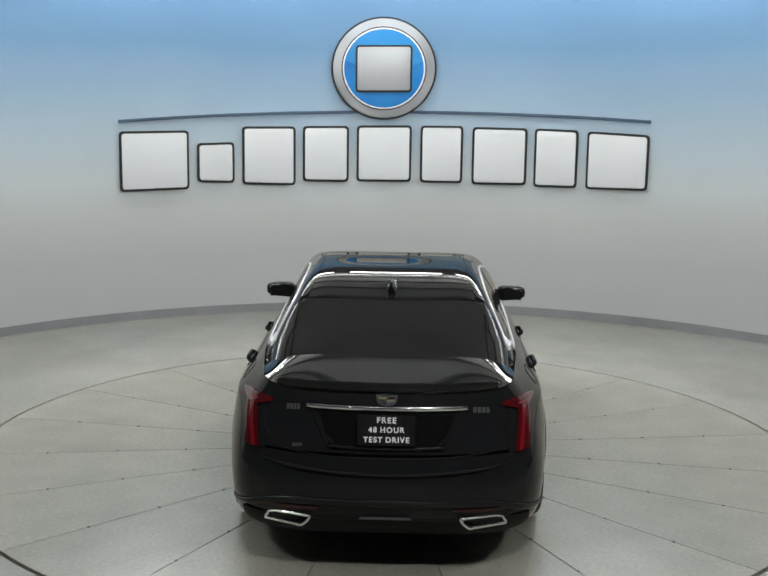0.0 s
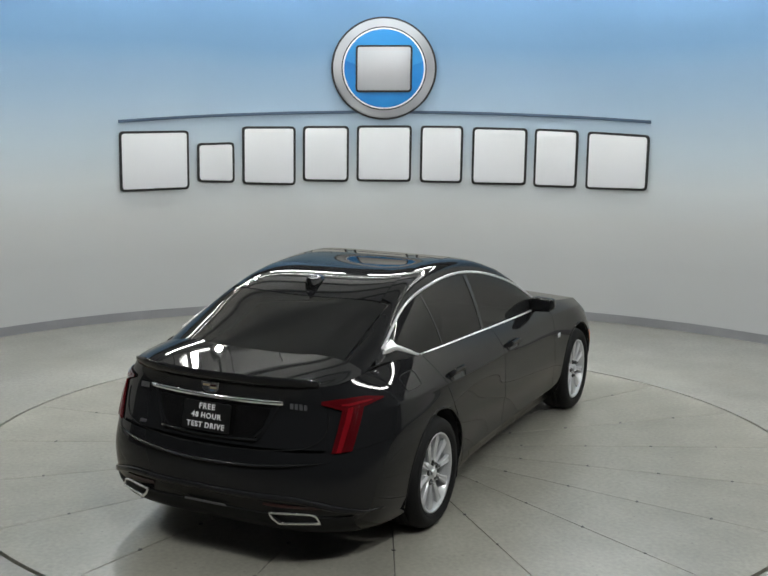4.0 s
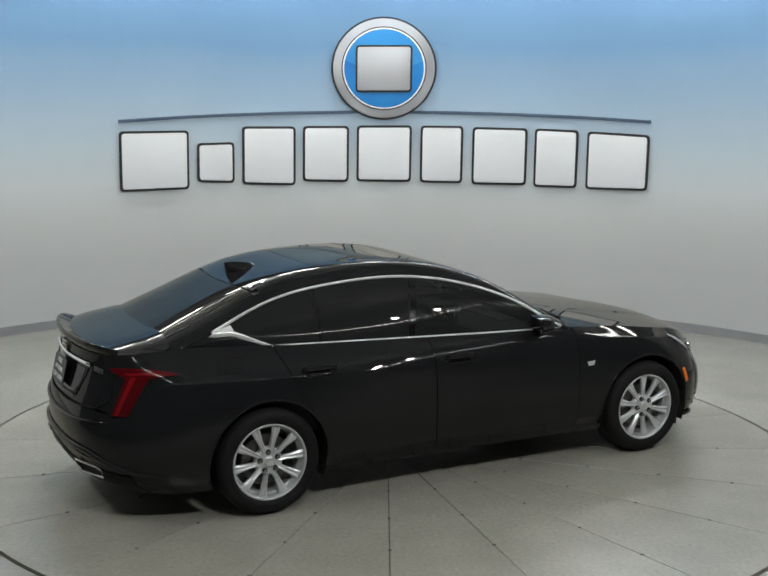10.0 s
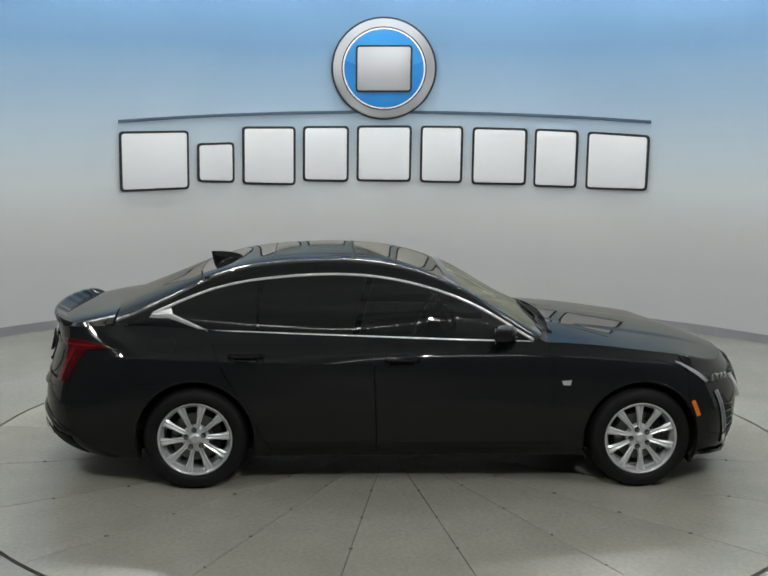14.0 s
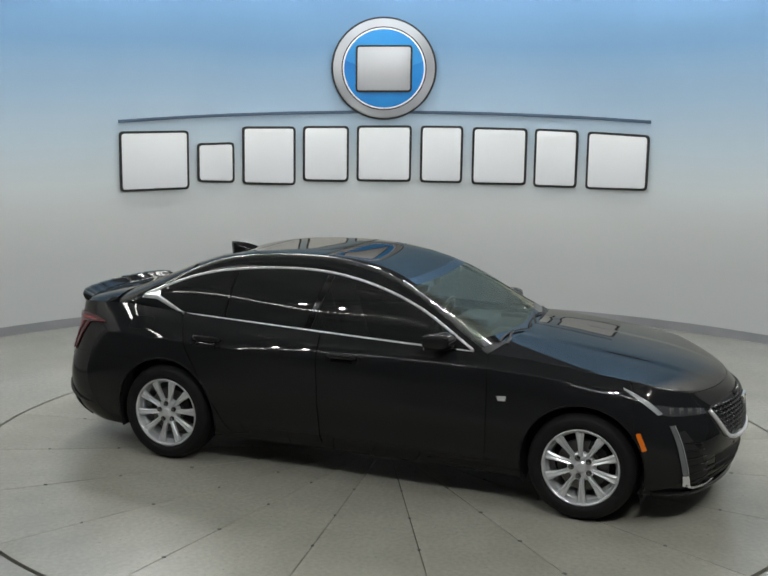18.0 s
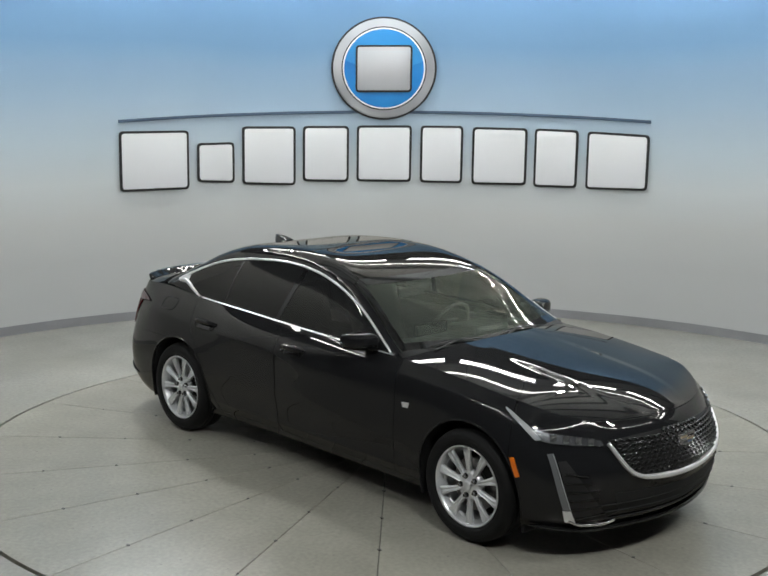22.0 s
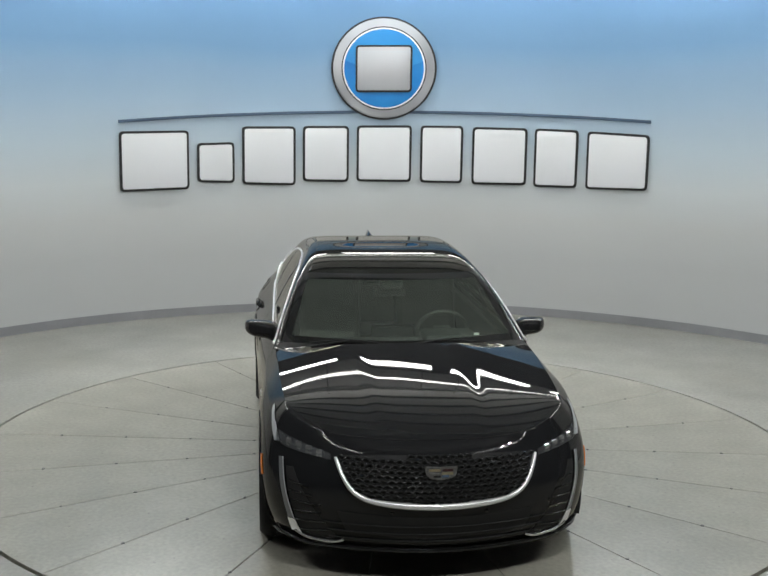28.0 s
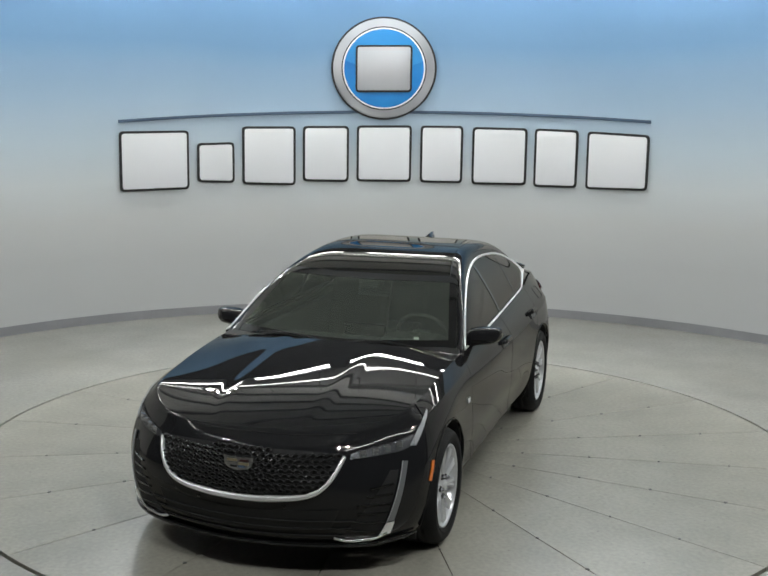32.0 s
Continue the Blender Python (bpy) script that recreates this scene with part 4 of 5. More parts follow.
def side_parts(car, left):
    """All that is on both sides: doors, panels, glass, trims."""
    mir = not left
    k = 1 if left else -1
    fl = True
    sgn = lambda pts: pts if left else mirror_of(pts)

    def half(name, g, m, parent, depth=0.014, cut=(), label=""):
        return sheet(name, g, m, parent, depth, mir, cut, label, flip=fl)
    G = 0.0016 / 5.2     # half a shut line, as a share of the outline
    door_f = lambda h: float(s_at(0.845 + 0.02 * math.sin(3 * h)))
    door_m = lambda h: float(s_at(-0.275 - 0.045 * h))
    rear_edge = linear1([(0, -0.93), (0.15, -0.98), (0.32, -1.06), (0.55, -1.20), (0.72, -1.30), (1.0, -1.405)])
    door_r = lambda h: float(s_at(rear_edge(h)))
    fend = lambda h: float(s_at(1.765 + 0.03 * h))
    bump = lambda h: float(s_at(-1.84))
    off = lambda f, d: (lambda h: f(h) + d)
    fender = half("fender", block(off(door_f, G), off(fend, -G), 0.13, 1, 60, 84), PAINT, car, cut=ARCHES)
    f_door = half("front_door", block(off(door_m, G), off(door_f, -G), 0.13, 1, 70, 90), PAINT, car)
    r_door = half("rear_door", block(off(door_r, G), off(door_m, -G), 0.13, 1, 70, 90), PAINT, car, cut=ARCHES)
    quarter = half("quarter_panel", block(off(lambda h: 3.05 / 13, 0), off(door_r, -G), 0.6115, 1, 70, 48), PAINT, car, cut=ARCHES)
    half("rear_arch_panel", block(lambda h: float(s_at(-1.47)), off(door_r, -G), 0.0, 0.61, 40, 40), PAINT, car, cut=ARCHES)
    half("sill", block(lambda h: float(s_at(-1.14)), lambda h: float(s_at(1.14)), 0.0, 0.125, 90, 8), PAINT, car, cut=ARCHES, label="black sill panel")
    # wheel arch liners
    for cx, cz, r in ARCHES:
        b = bmesh.new()
        rows = []
        for i in range(33):
            a = radians(-22 + 224 * i / 32)
            rows.append([b.verts.new((cx + rr * math.cos(a), k * y, cz + rr * math.sin(a))) for rr, y in ((r + 0.004, 0.905), (r - 0.006, 0.88), (r + 0.03, 0.62))])
        for p, q in zip(rows, rows[1:]):
            for j in range(2):
                b.faces.new((p[j], p[j + 1], q[j + 1], q[j]))
        part("arch_liner", b, TRIM, car, "black wheel arch liner", smooth=True)
        b = bmesh.new()
        rim = [b.verts.new((cx + (r + 0.03) * math.cos(radians(-22 + 224 * i / 24)), k * 0.63, cz + (r + 0.03) * math.sin(radians(-22 + 224 * i / 24)))) for i in range(25)]
        b.faces.new(rim)
        part("arch_back", b, TRIM, car)
    # rolled lip along each wheel arch
    for cx, cz, r in ARCHES:
        ring = []
        for i in range(41):
            a = radians(-16 + 212 * i / 40)
            x, z = cx + (r + 0.002) * math.cos(a), cz + (r + 0.002) * math.sin(a)
            ring.append((x, k * lip_y(x, z), z))
        part("arch_lip", tube(ring, 0.006, 0.0055, 8, up=(0, 1, 0)), PAINT, car, "rolled black wheel arch lip", True)
    # mud flap before the front wheel
    part("air_deflector", box((1.84, k * 0.77, 0.175), (0.02, 0.14, 0.06), 0.004), TRIM, car, "black rubber air deflector")

    # side glass and pillars
    chrome_low = linear1([(.775, .974), (-1.412, 1.034), (-1.53, 1.080), (-1.640, 1.122), (-1.70, 1.121), (-1.775, 1.117)])

    def pane(name, x0, x1, m, label, lean0=0.0, lean1=0.0, off=0.0, lo=0.008, hi=0.008, parent=car):
        n, q = 40, 14
        g = np.zeros((n, q, 3))
        for i in range(n):
            for j in range(q):
                v = j / (q - 1)
                a, b = x0 + lean0 * v, x1 + lean1 * v
                x = a + (b - a) * i / (n - 1)
                zl, zh = max(float(chrome_low(x)) + lo, 0), rail_z(x) - hi
                z = zl + (max(zh, zl + 0.002) - zl) * v
                g[i, j] = (x, side_y(x, z) + off, z)
        return sheet(name, g, m, parent, 0.004, mir, (), label, flip=True)
    pane("window", -0.405, 0.735, GLASS_DOOR, "dark tinted front door glass", 0.10, -0.02, parent=f_door)
    pane("window", -1.065, -0.455, GLASS_SIDE, "dark tinted rear door glass", 0.02, 0.10, parent=r_door)
    pane("window", -1.735, -1.085, GLASS_SIDE, "dark tinted fixed quarter glass", 0.0, 0.02, parent=quarter)
    pane("pillar_cover", -0.452, -0.408, GLOSS, "gloss black pillar cover", 0.10, 0.10, 0.003, parent=r_door)
    pane("window_bar", -1.083, -1.067, GLOSS, "gloss black window bar", 0.02, 0.02, 0.002, parent=r_door)
    # belt strip of skin between shoulder and chrome, and the sail panel behind the glass
    def skin_band(name, xs, zl, zh, m, off=0.0, q=6, parent=car, label=""):
        g = np.zeros((len(xs), q, 3))
        for i, x in enumerate(xs):
            for j in range(q):
                z = zl(x) + (zh(x) - zl(x)) * j / (q - 1)
                g[i, j] = (x, side_y(x, z) + off, z)
        return sheet(name, g, m, parent, 0.01, mir, (), label, flip=True)
    skin_band("belt_band", np.linspace(-1.40, 0.80, 60), lambda x: float(belt_z(x)) - 0.02, lambda x: max(float(chrome_low(x)) + 0.012, float(belt_z(x))), PAINT, -0.006)
    skin_band("sail_panel", np.linspace(-2.14, -1.40, 50), lambda x: float(belt_z(x)) - 0.015, lambda x: min(float(chrome_low(x)) + 0.004, float(rail_z(x)) + 0.0) if x > -1.775 else float(rail_z(x)), PAINT, -0.001, 10, quarter)
    # bright trim round the glass
    top_line = [(x, side_y(x, rail_z(x)) + 0.002, rail_z(x)) for x in np.linspace(0.745, -1.76, 70)]
    low_line = [(x, side_y(x, float(chrome_low(x))) + 0.006, float(chrome_low(x))) for x in np.linspace(0.745, -1.41, 60)]
    tri_line = [(x, side_y(x, float(chrome_low(x))) + 0.001, float(chrome_low(x))) for x in np.linspace(-1.40, -1.765, 14)]
    part("window_trim", tube(sgn(top_line), 0.007, 0.0088, 10, power=0.8, taper=[1.0 + 0.3 * max(0.0, (i - 60) / 9) for i in range(70)]), BRIGHT_TRIM, car, "bright chrome upper window trim", True)
    part("window_trim", tube(sgn(low_line), 0.008, 0.0080, 10, power=0.8), BRIGHT_TRIM, car, "bright chrome belt trim", True)
    wedge = [(-1.785, 1.110), (-1.70, 1.112), (-1.650, 1.116), (-1.628, 1.136), (-1.640, 1.168), (-1.71, 1.148)]
    b = bmesh.new()
    front = [b.verts.new((x, k * (side_y(x, z) + 0.006), z)) for x, z in wedge]
    rear = [b.verts.new((x, k * (side_y(x, z) - 0.006), z)) for x, z in wedge]
    b.faces.new(front), b.faces.new(rear[::-1])
    for i in range(len(wedge)):
        j = (i + 1) % len(wedge)
        b.faces.new((front[i], front[j], rear[j], rear[i]))
    part("corner_plate", b, BRIGHT_TRIM, quarter, "bright chrome corner plate behind the quarter glass")
    part("window_trim", tube(sgn(tri_line), 0.008, 0.013, 10, power=0.6, taper=[0.55 + 0.80 * math.sin(math.pi * min(1.0, i / 13 * 0.62)) for i in range(14)]), BRIGHT_TRIM, quarter, "bright chrome corner trim", True)
    # pillars and roof edge
    half("roof_rail", roof_grid(0.86, -1.405, 0.0, lambda x: ws_edge(x) - 0.003, 160, 10), PAINT, car, 0.012, label="black roof rail and front pillar")
    half("rear_pillar", roof_grid(-1.40, -2.20, 0.0, lambda x: rail_y(x.ravel()).reshape(x.shape) - 0.566 + 0.0 * x, 36, 10), PAINT, car, 0.015)

    # door handles, each a pull bar over a cup
    for door, hx, hy, hz in ((f_door, -0.125, 0.905, 0.872), (r_door, -1.145, 0.893, 0.888)):
        line = [(hx + u, hy, hz + 0.006 * u) for u in np.linspace(-0.105, 0.105, 13)]
        pts = [on_skin((a, k * b, c), 0.024 if 0 < i < 12 else 0.004) for i, (a, b, c) in enumerate(line)]
        h = part("handle", tube(pts, 0.014, 0.019, 12, power=0.85, taper=[0.7] + [0.85] + [1.0] * 9 + [0.85, 0.7]), PAINT, door, "black pull handle", True)
        part("handle_cup", sheet_laid([(hx - .08, k * .93, hz - .034), (hx + .08, k * .93, hz - .034)], [(hx - .07, k * .93, hz + .032), (hx + .07, k * .93, hz + .032)], 0.0025), GLOSS, h, "black handle cup", True)
        rim = [on_skin((hx + .118 * np.sign(math.cos(a)) * abs(math.cos(a)) ** 0.6, k * .93, hz - .002 + .040 * np.sign(math.sin(a)) * abs(math.sin(a)) ** 0.7), 0.001) for a in np.linspace(0, 2 * math.pi, 41)[:-1]]
        part("cup_rim", tube(rim, 0.004, 0.004, 8, True, up=(0, 1, 0)), PAINT, h, "rounded edge of the handle cup", True)
        part("lock_cover", box(on_skin((hx + 0.118, k * hy, hz + 0.004), 0.007), (0.022, 0.012, 0.02), 0.004), PAINT, h)
    # door mirror
    mc = Vector((0.52, k * 0.905, 1.040))
    b = bmesh.new()
    bmesh.ops.create_uvsphere(b, u_segments=24, v_segments=14, radius=1)
    for v in b.verts:
        x, y, z = v.co
        x = x if x > 0 else x * 0.35
        taper = 1.0 - 0.28 * (y * k + 1) / 2
        v.co = Vector((math.copysign(abs(x) ** 0.65, x) * 0.112 * taper - 0.10 * (y * k) * 0.35, math.copysign(abs(y) ** 0.6, y) * 0.108, math.copysign(abs(z) ** 0.5, z) * 0.064 * taper + 0.012 * y * k)) + mc
    mirror = part("mirror", b, PAINT, f_door, "black door mirror", True)
    part("mirror_foot", tube([(0.60, k * 0.80, 0.985), (0.565, k * 0.84, 0.995), (0.53, k * 0.87, 1.02)], 0.05, 0.016, 8, power=0.7), GLOSS, mirror, "gloss black mirror foot", True)
    part("mirror_glass", box((0, 0, 0), (0.006, 0.165, 0.092), 0.003, Matrix.Translation(mc + Vector((-0.036, 0, 0))) @ pose(0, 0, 0, 0, -3, 13 * k)), SILVER_MIRROR, mirror, "silver mirror glass")
    part("indicator", tube([mc + Vector((0.100 - 0.011 * (u + 0.06) / 0.12 - 0.29 * u - 2.6 * u * u, k * u, -0.020)) for u in np.linspace(-0.06, 0.06, 8)], 0.008, 0.006, 6), GLOSS, mirror)
    # fender badge, side marker, fuel flap
    part("fender_badge", sheet_laid([(.940, k * .93, .704), (.985, k * .93, .706)], [(.928, k * .93, .733), (.992, k * .93, .738)], 0.006, 8, 4), BRIGHT_TRIM, fender, "small chrome fender badge", True)
    mk = part("side_marker", sheet_laid([(1.845, k * .94, .492), (1.80, k * .94, .600)], [(1.872, k * .93, .502), (1.826, k * .93, .607)], 0.006, 10, 5), AMBER, fender, "amber side marker lamp", True)
    loop = [(-1.70 + .095 * np.sign(math.cos(a)) * abs(math.cos(a)) ** 0.45, k * .82, .940 + .068 * np.sign(math.sin(a)) * abs(math.sin(a)) ** 0.45) for a in np.linspace(0, 2 * math.pi, 49)[:-1]]
    part("fuel_flap", tube([on_skin(p, 0.001) for p in loop], 0.0022, 0.0022, 4, True, up=(0, 1, 0)), TRIM, quarter, "fuel flap seam")
    return f_door, r_door, fender, quarter


def sheet_laid(low, high, off, n=14, m=6, depth=0.004, smooth=False):
    g = laid(low, high, off, n, m, smooth)
    b = grid_bm(g)
    b.normal_update()
    mid = b.faces[len(b.faces) // 2] if b.faces.ensure_lookup_table() is None else None
    c = mid.calc_center_median()
    if mid.normal.dot(Vector((c.x * 0.3, c.y, 0.3 * (c.z - 0.5)))) < 0:
        bmesh.ops.reverse_faces(b, faces=b.faces)
    return flanged(b, depth)


SILVER_MIRROR = mat("mirror_silver", (0.9, 0.9, 0.9), 0.02, 1.0)


def top_parts(car):
    """Bonnet, windscreen, roof, rear window, boot lid and what sits on them."""
    b = grid_bm(both(hood_grid()))
    s1 = 11.9 / 13
    nose = both(np.swapaxes(block(s1, 1.0, 0.80, 1.0, 41, 10), 0, 1))
    grid_bm(nose, bm=b, flip=True)
    # the corners that roll down to the headlamps
    sc = np.linspace(float(s_at(0.84)), s1, 70)
    sc = sc[sc > float(s_at(1.80))]
    corner = body(*np.meshgrid(sc, np.linspace(0.80, 1.0, 10), indexing="ij"))
    grid_bm(corner, bm=b, flip=True), grid_bm(corner, True, bm=b, flip=True)
    bmesh.ops.remove_doubles(b, verts=b.verts, dist=0.0008)
    bmesh.ops.recalc_face_normals(b, faces=b.faces)
    hood = part("bonnet", flanged(outwards(b), 0.02), PAINT, car, "black bonnet with two raised creases", True)
    screen = sheet("windscreen", roof_grid(0.80, 0.17, lambda x: ws_edge(x) + 0.004, None, 36, 40, 0.12, 0.03), GLASS_FRONT, car, 0.005, label="greenish tinted windscreen", flip=True)
    # black band along the glass's edge
    band = roof_grid(0.235, 0.165, lambda x: ws_edge(x) + 0.006, None, 6, 40, 0.03, 0.03)
    band[..., 2] += 0.0015
    sheet("screen_band", band, GLOSS, screen, 0.002, label="black glass band", flip=True)
    foot = roof_grid(0.80, 0.735, lambda x: ws_edge(x) + 0.006, None, 6, 40, 0.12, 0.11)
    foot[..., 2] += 0.0015
    sheet("screen_band", foot, GLOSS, screen, 0.002, label="black glass band", flip=True)
    for mir in (False, True):
        side = roof_grid(0.78, 0.21, lambda x: ws_edge(x) + 0.006, lambda x: ws_edge(x) + 0.058, 30, 5)
        side[..., 2] += 0.0012
        sheet("screen_band", side, GLOSS, screen, 0.002, mir, label="black glass band", flip=True)
    seam = [on_skin((2.222 - 0.135 * (abs(y) / 0.52) ** 2.2, y, 0.785), 0.0008) for y in np.linspace(-0.56, 0.56, 50)]
    part("bonnet_seam", tube(seam, 0.0022, 0.0022, 6), TRIM, hood, "shut line before the grille", True)
    cowl = roof_grid(0.90, 0.79, lambda x: ws_edge(x) - 0.02, None, 8, 40, 0.10, 0.12)
    cowl[..., 2] += 0.003
    sheet("cowl", cowl, TRIM, car, 0.03, label="black plastic cowl", flip=True)
    for x0, y0, x1, y1 in ((0.855, 0.52, 0.895, -0.05), (0.90, -0.02, 0.835, -0.60)):
        pts = []
        for i in range(16):
            u = i / 15
            x, y = x0 + (x1 - x0) * u - 0.03 * math.sin(math.pi * u), y0 + (y1 - y0) * u
            p = roof(np.array([x]), np.array([rail_y(x) - abs(y)]))[0]
            pts.append((p[0] + 0.02, y, p[2] + 0.006))
        w = part("wiper", tube(pts, 0.007, 0.005, 6), TRIM, screen, "black wiper")
        part("wiper_arm", tube([(pts[-1][0] + 0.05, pts[-1][1], pts[-1][2] - 0.01), Vector(pts[8]) + Vector((0.012, 0, 0.008))], 0.009, 0.005, 6), TRIM, w)

    # roof: black glass panel between two painted strips
    edge = lambda x: 0.112 + 0 * x
    sheet("sunroof", roof_grid(0.163, -0.418, edge, None, 30, 41, 0.03, 0.0), GLOSS_SUNROOF, car, 0.01, label="black glass sunroof panel", flip=True)
    rf = sheet("roof", roof_grid(-0.424, -0.98, edge, None, 30, 41, 0.0, -0.0), GLOSS_ROOF, car, 0.01, label="black glass roof panel", flip=True)
    rear = sheet("roof_rear", roof_grid(-0.985, -1.438, edge, None, 24, 41, 0.0, -0.05), PAINT, car, 0.01, label="black painted roof", flip=True)
    for x in (-0.42,):
        b = roof_grid(x, x - 0.012, lambda q: 0.112 + 0 * q, None, 3, 41)
        b[..., 2] += 0.001
        sheet("roof_seam", b, TRIM, rf, 0.002, flip=True)
    back = lambda x: rail_y(x.ravel()).reshape(x.shape) - 0.560 if np.ndim(x) else rail_y(x) - 0.560
    glass_b = sheet("rear_window", roof_grid(-1.445, -2.045, back, None, 36, 40, -0.05, -0.035), GLASS_REAR, car, 0.005, label="dark tinted rear window", flip=True)
    # shark fin
    b = bmesh.new()
    fin = []
    for u, w, hgt in ((0, 0.012, 0.006), (0.15, 0.026, 0.022), (0.4, 0.034, 0.045), (0.7, 0.034, 0.066), (0.9, 0.028, 0.078), (1.0, 0.020, 0.080)):
        x = -1.22 - 0.20 * u
        z = float(top_z(x)) - 0.006
        ring = []
        for a in np.linspace(0, math.pi, 9):
            ring.append(b.verts.new((x - 0.02 * math.sin(a) * u, w * math.cos(a) * (1 - 0.75 * math.sin(a) ** 2), z + (hgt + 0.006) * math.sin(a) ** 0.8)))
        fin.append(ring)
    for p, q in zip(fin, fin[1:]):
        for j in range(8):
            b.faces.new((p[j], q[j], q[j + 1], p[j + 1]))
    b.faces.new(fin[-1]), b.faces.new(fin[0][::-1])
    bmesh.ops.recalc_face_normals(b, faces=b.faces)
    part("roof_antenna", b, GLOSS, car, "gloss black shark-fin antenna", True)

    # boot lid: top, upright face and lip spoiler
    lid = sheet("boot_lid", both(deck_grid()), PAINT, car, 0.02, label="black boot lid")
    s_lid = 1.9 / 13
    face = both(np.swapaxes(block(0.0, s_lid, 0.625, 1.0, 40, 26), 0, 1)[:, ::-1])
    sheet("boot_face", face, PAINT, lid, 0.02, flip=False)
    lip = [on_skin(p, 0.002) for p in LINES[5](np.linspace(0, 1.88 / 13, 20))]
    lip = [Vector((v.x, -v.y, v.z)) for v in lip[::-1]] + lip[1:]
    b = bmesh.new()
    rings = []
    for i, p in enumerate(lip):
        y = p.y / 0.62
        t = max(0.0, 1 - y ** 8) ** 0.5
        out = Vector((-1, 0.35 * y ** 3, 0)).normalized()
        rings.append([b.verts.new(p + out * dx + Vector((0, 0, dz))) for dx, dz in ((-0.12, -0.004), (-0.06, 0.006 + 0.012 * t), (-0.005, 0.012 + 0.036 * t), (0.016, 0.014 + 0.044 * t), (0.020, 0.008 + 0.036 * t), (0.002, -0.008), (-0.05, -0.02))])
    for p, q in zip(rings, rings[1:]):
        for j in range(7):
            b.faces.new((p[j], q[j], q[(j + 1) % 7], p[(j + 1) % 7]))
    b.faces.new(rings[0]), b.faces.new(rings[-1][::-1])
    bmesh.ops.recalc_face_normals(b, faces=b.faces)
    part("spoiler", b, PAINT, lid, "low black lip spoiler", True)
    return hood, lid


def crest(w, h, d):
    """Shield outline for the badges: flat top, pointed foot."""
    return [(-w / 2, h / 2), (-w * 0.46, -h * 0.12), (-w * 0.33, -h * 0.36), (0, -h / 2), (w * 0.33, -h * 0.36), (w * 0.46, -h * 0.12), (w / 2, h / 2), (0, h * 0.44)]


def crest_badge(name, parent, place, w, h):
    """place: matrix whose -y axis points outwards."""
    b = prism(crest(w, h, 0), 0.016, 0.004)
    b.transform(place)
    badge = part(name, b, SATIN, parent, "chrome crest-shaped badge")
    for j, (x, z, bw, bh, m) in enumerate(((-0.20, 0.22, 0.34, 0.16, GOLD), (0.20, 0.22, 0.30, 0.12, RED_DARK), (-0.19, 0.0, 0.30, 0.12, CHROME), (0.19, 0.0, 0.34, 0.16, GOLD), (-0.13, -0.20, 0.22, 0.14, PLATE), (0.13, -0.20, 0.22, 0.14, SIGN_SLATE))):
        b = prism([(w * (x + sx * bw / 2), h * (z + sz * bh / 2)) for sx, sz in ((-1, -1), (1, -1), (1, 1), (-1, 1))], 0.003)
        b.transform(place @ Matrix.Translation((0, -0.0165, 0)))
        part("enamel", b, m, badge)
    return badge


def writing(text, size, m, parent, place, label):
    """Raised letters; place: matrix whose z axis points outwards."""
    cu = bpy.data.curves.new("letters", "FONT")
    cu.body, cu.size, cu.align_x, cu.align_y, cu.extrude, cu.offset = text, size, "CENTER", "CENTER", 0.0012, 0.0010
    cu.space_character = 1.22
    tmp = new("letters", cu)
    me = bpy.data.meshes.new_from_object(tmp.evaluated_get(bpy.context.evaluated_depsgraph_get()))
    bpy.data.objects.remove(tmp)
    me.materials.clear()
    me.materials.append(m)
    ob = shared("lettering", me, parent, place, label)
    return ob


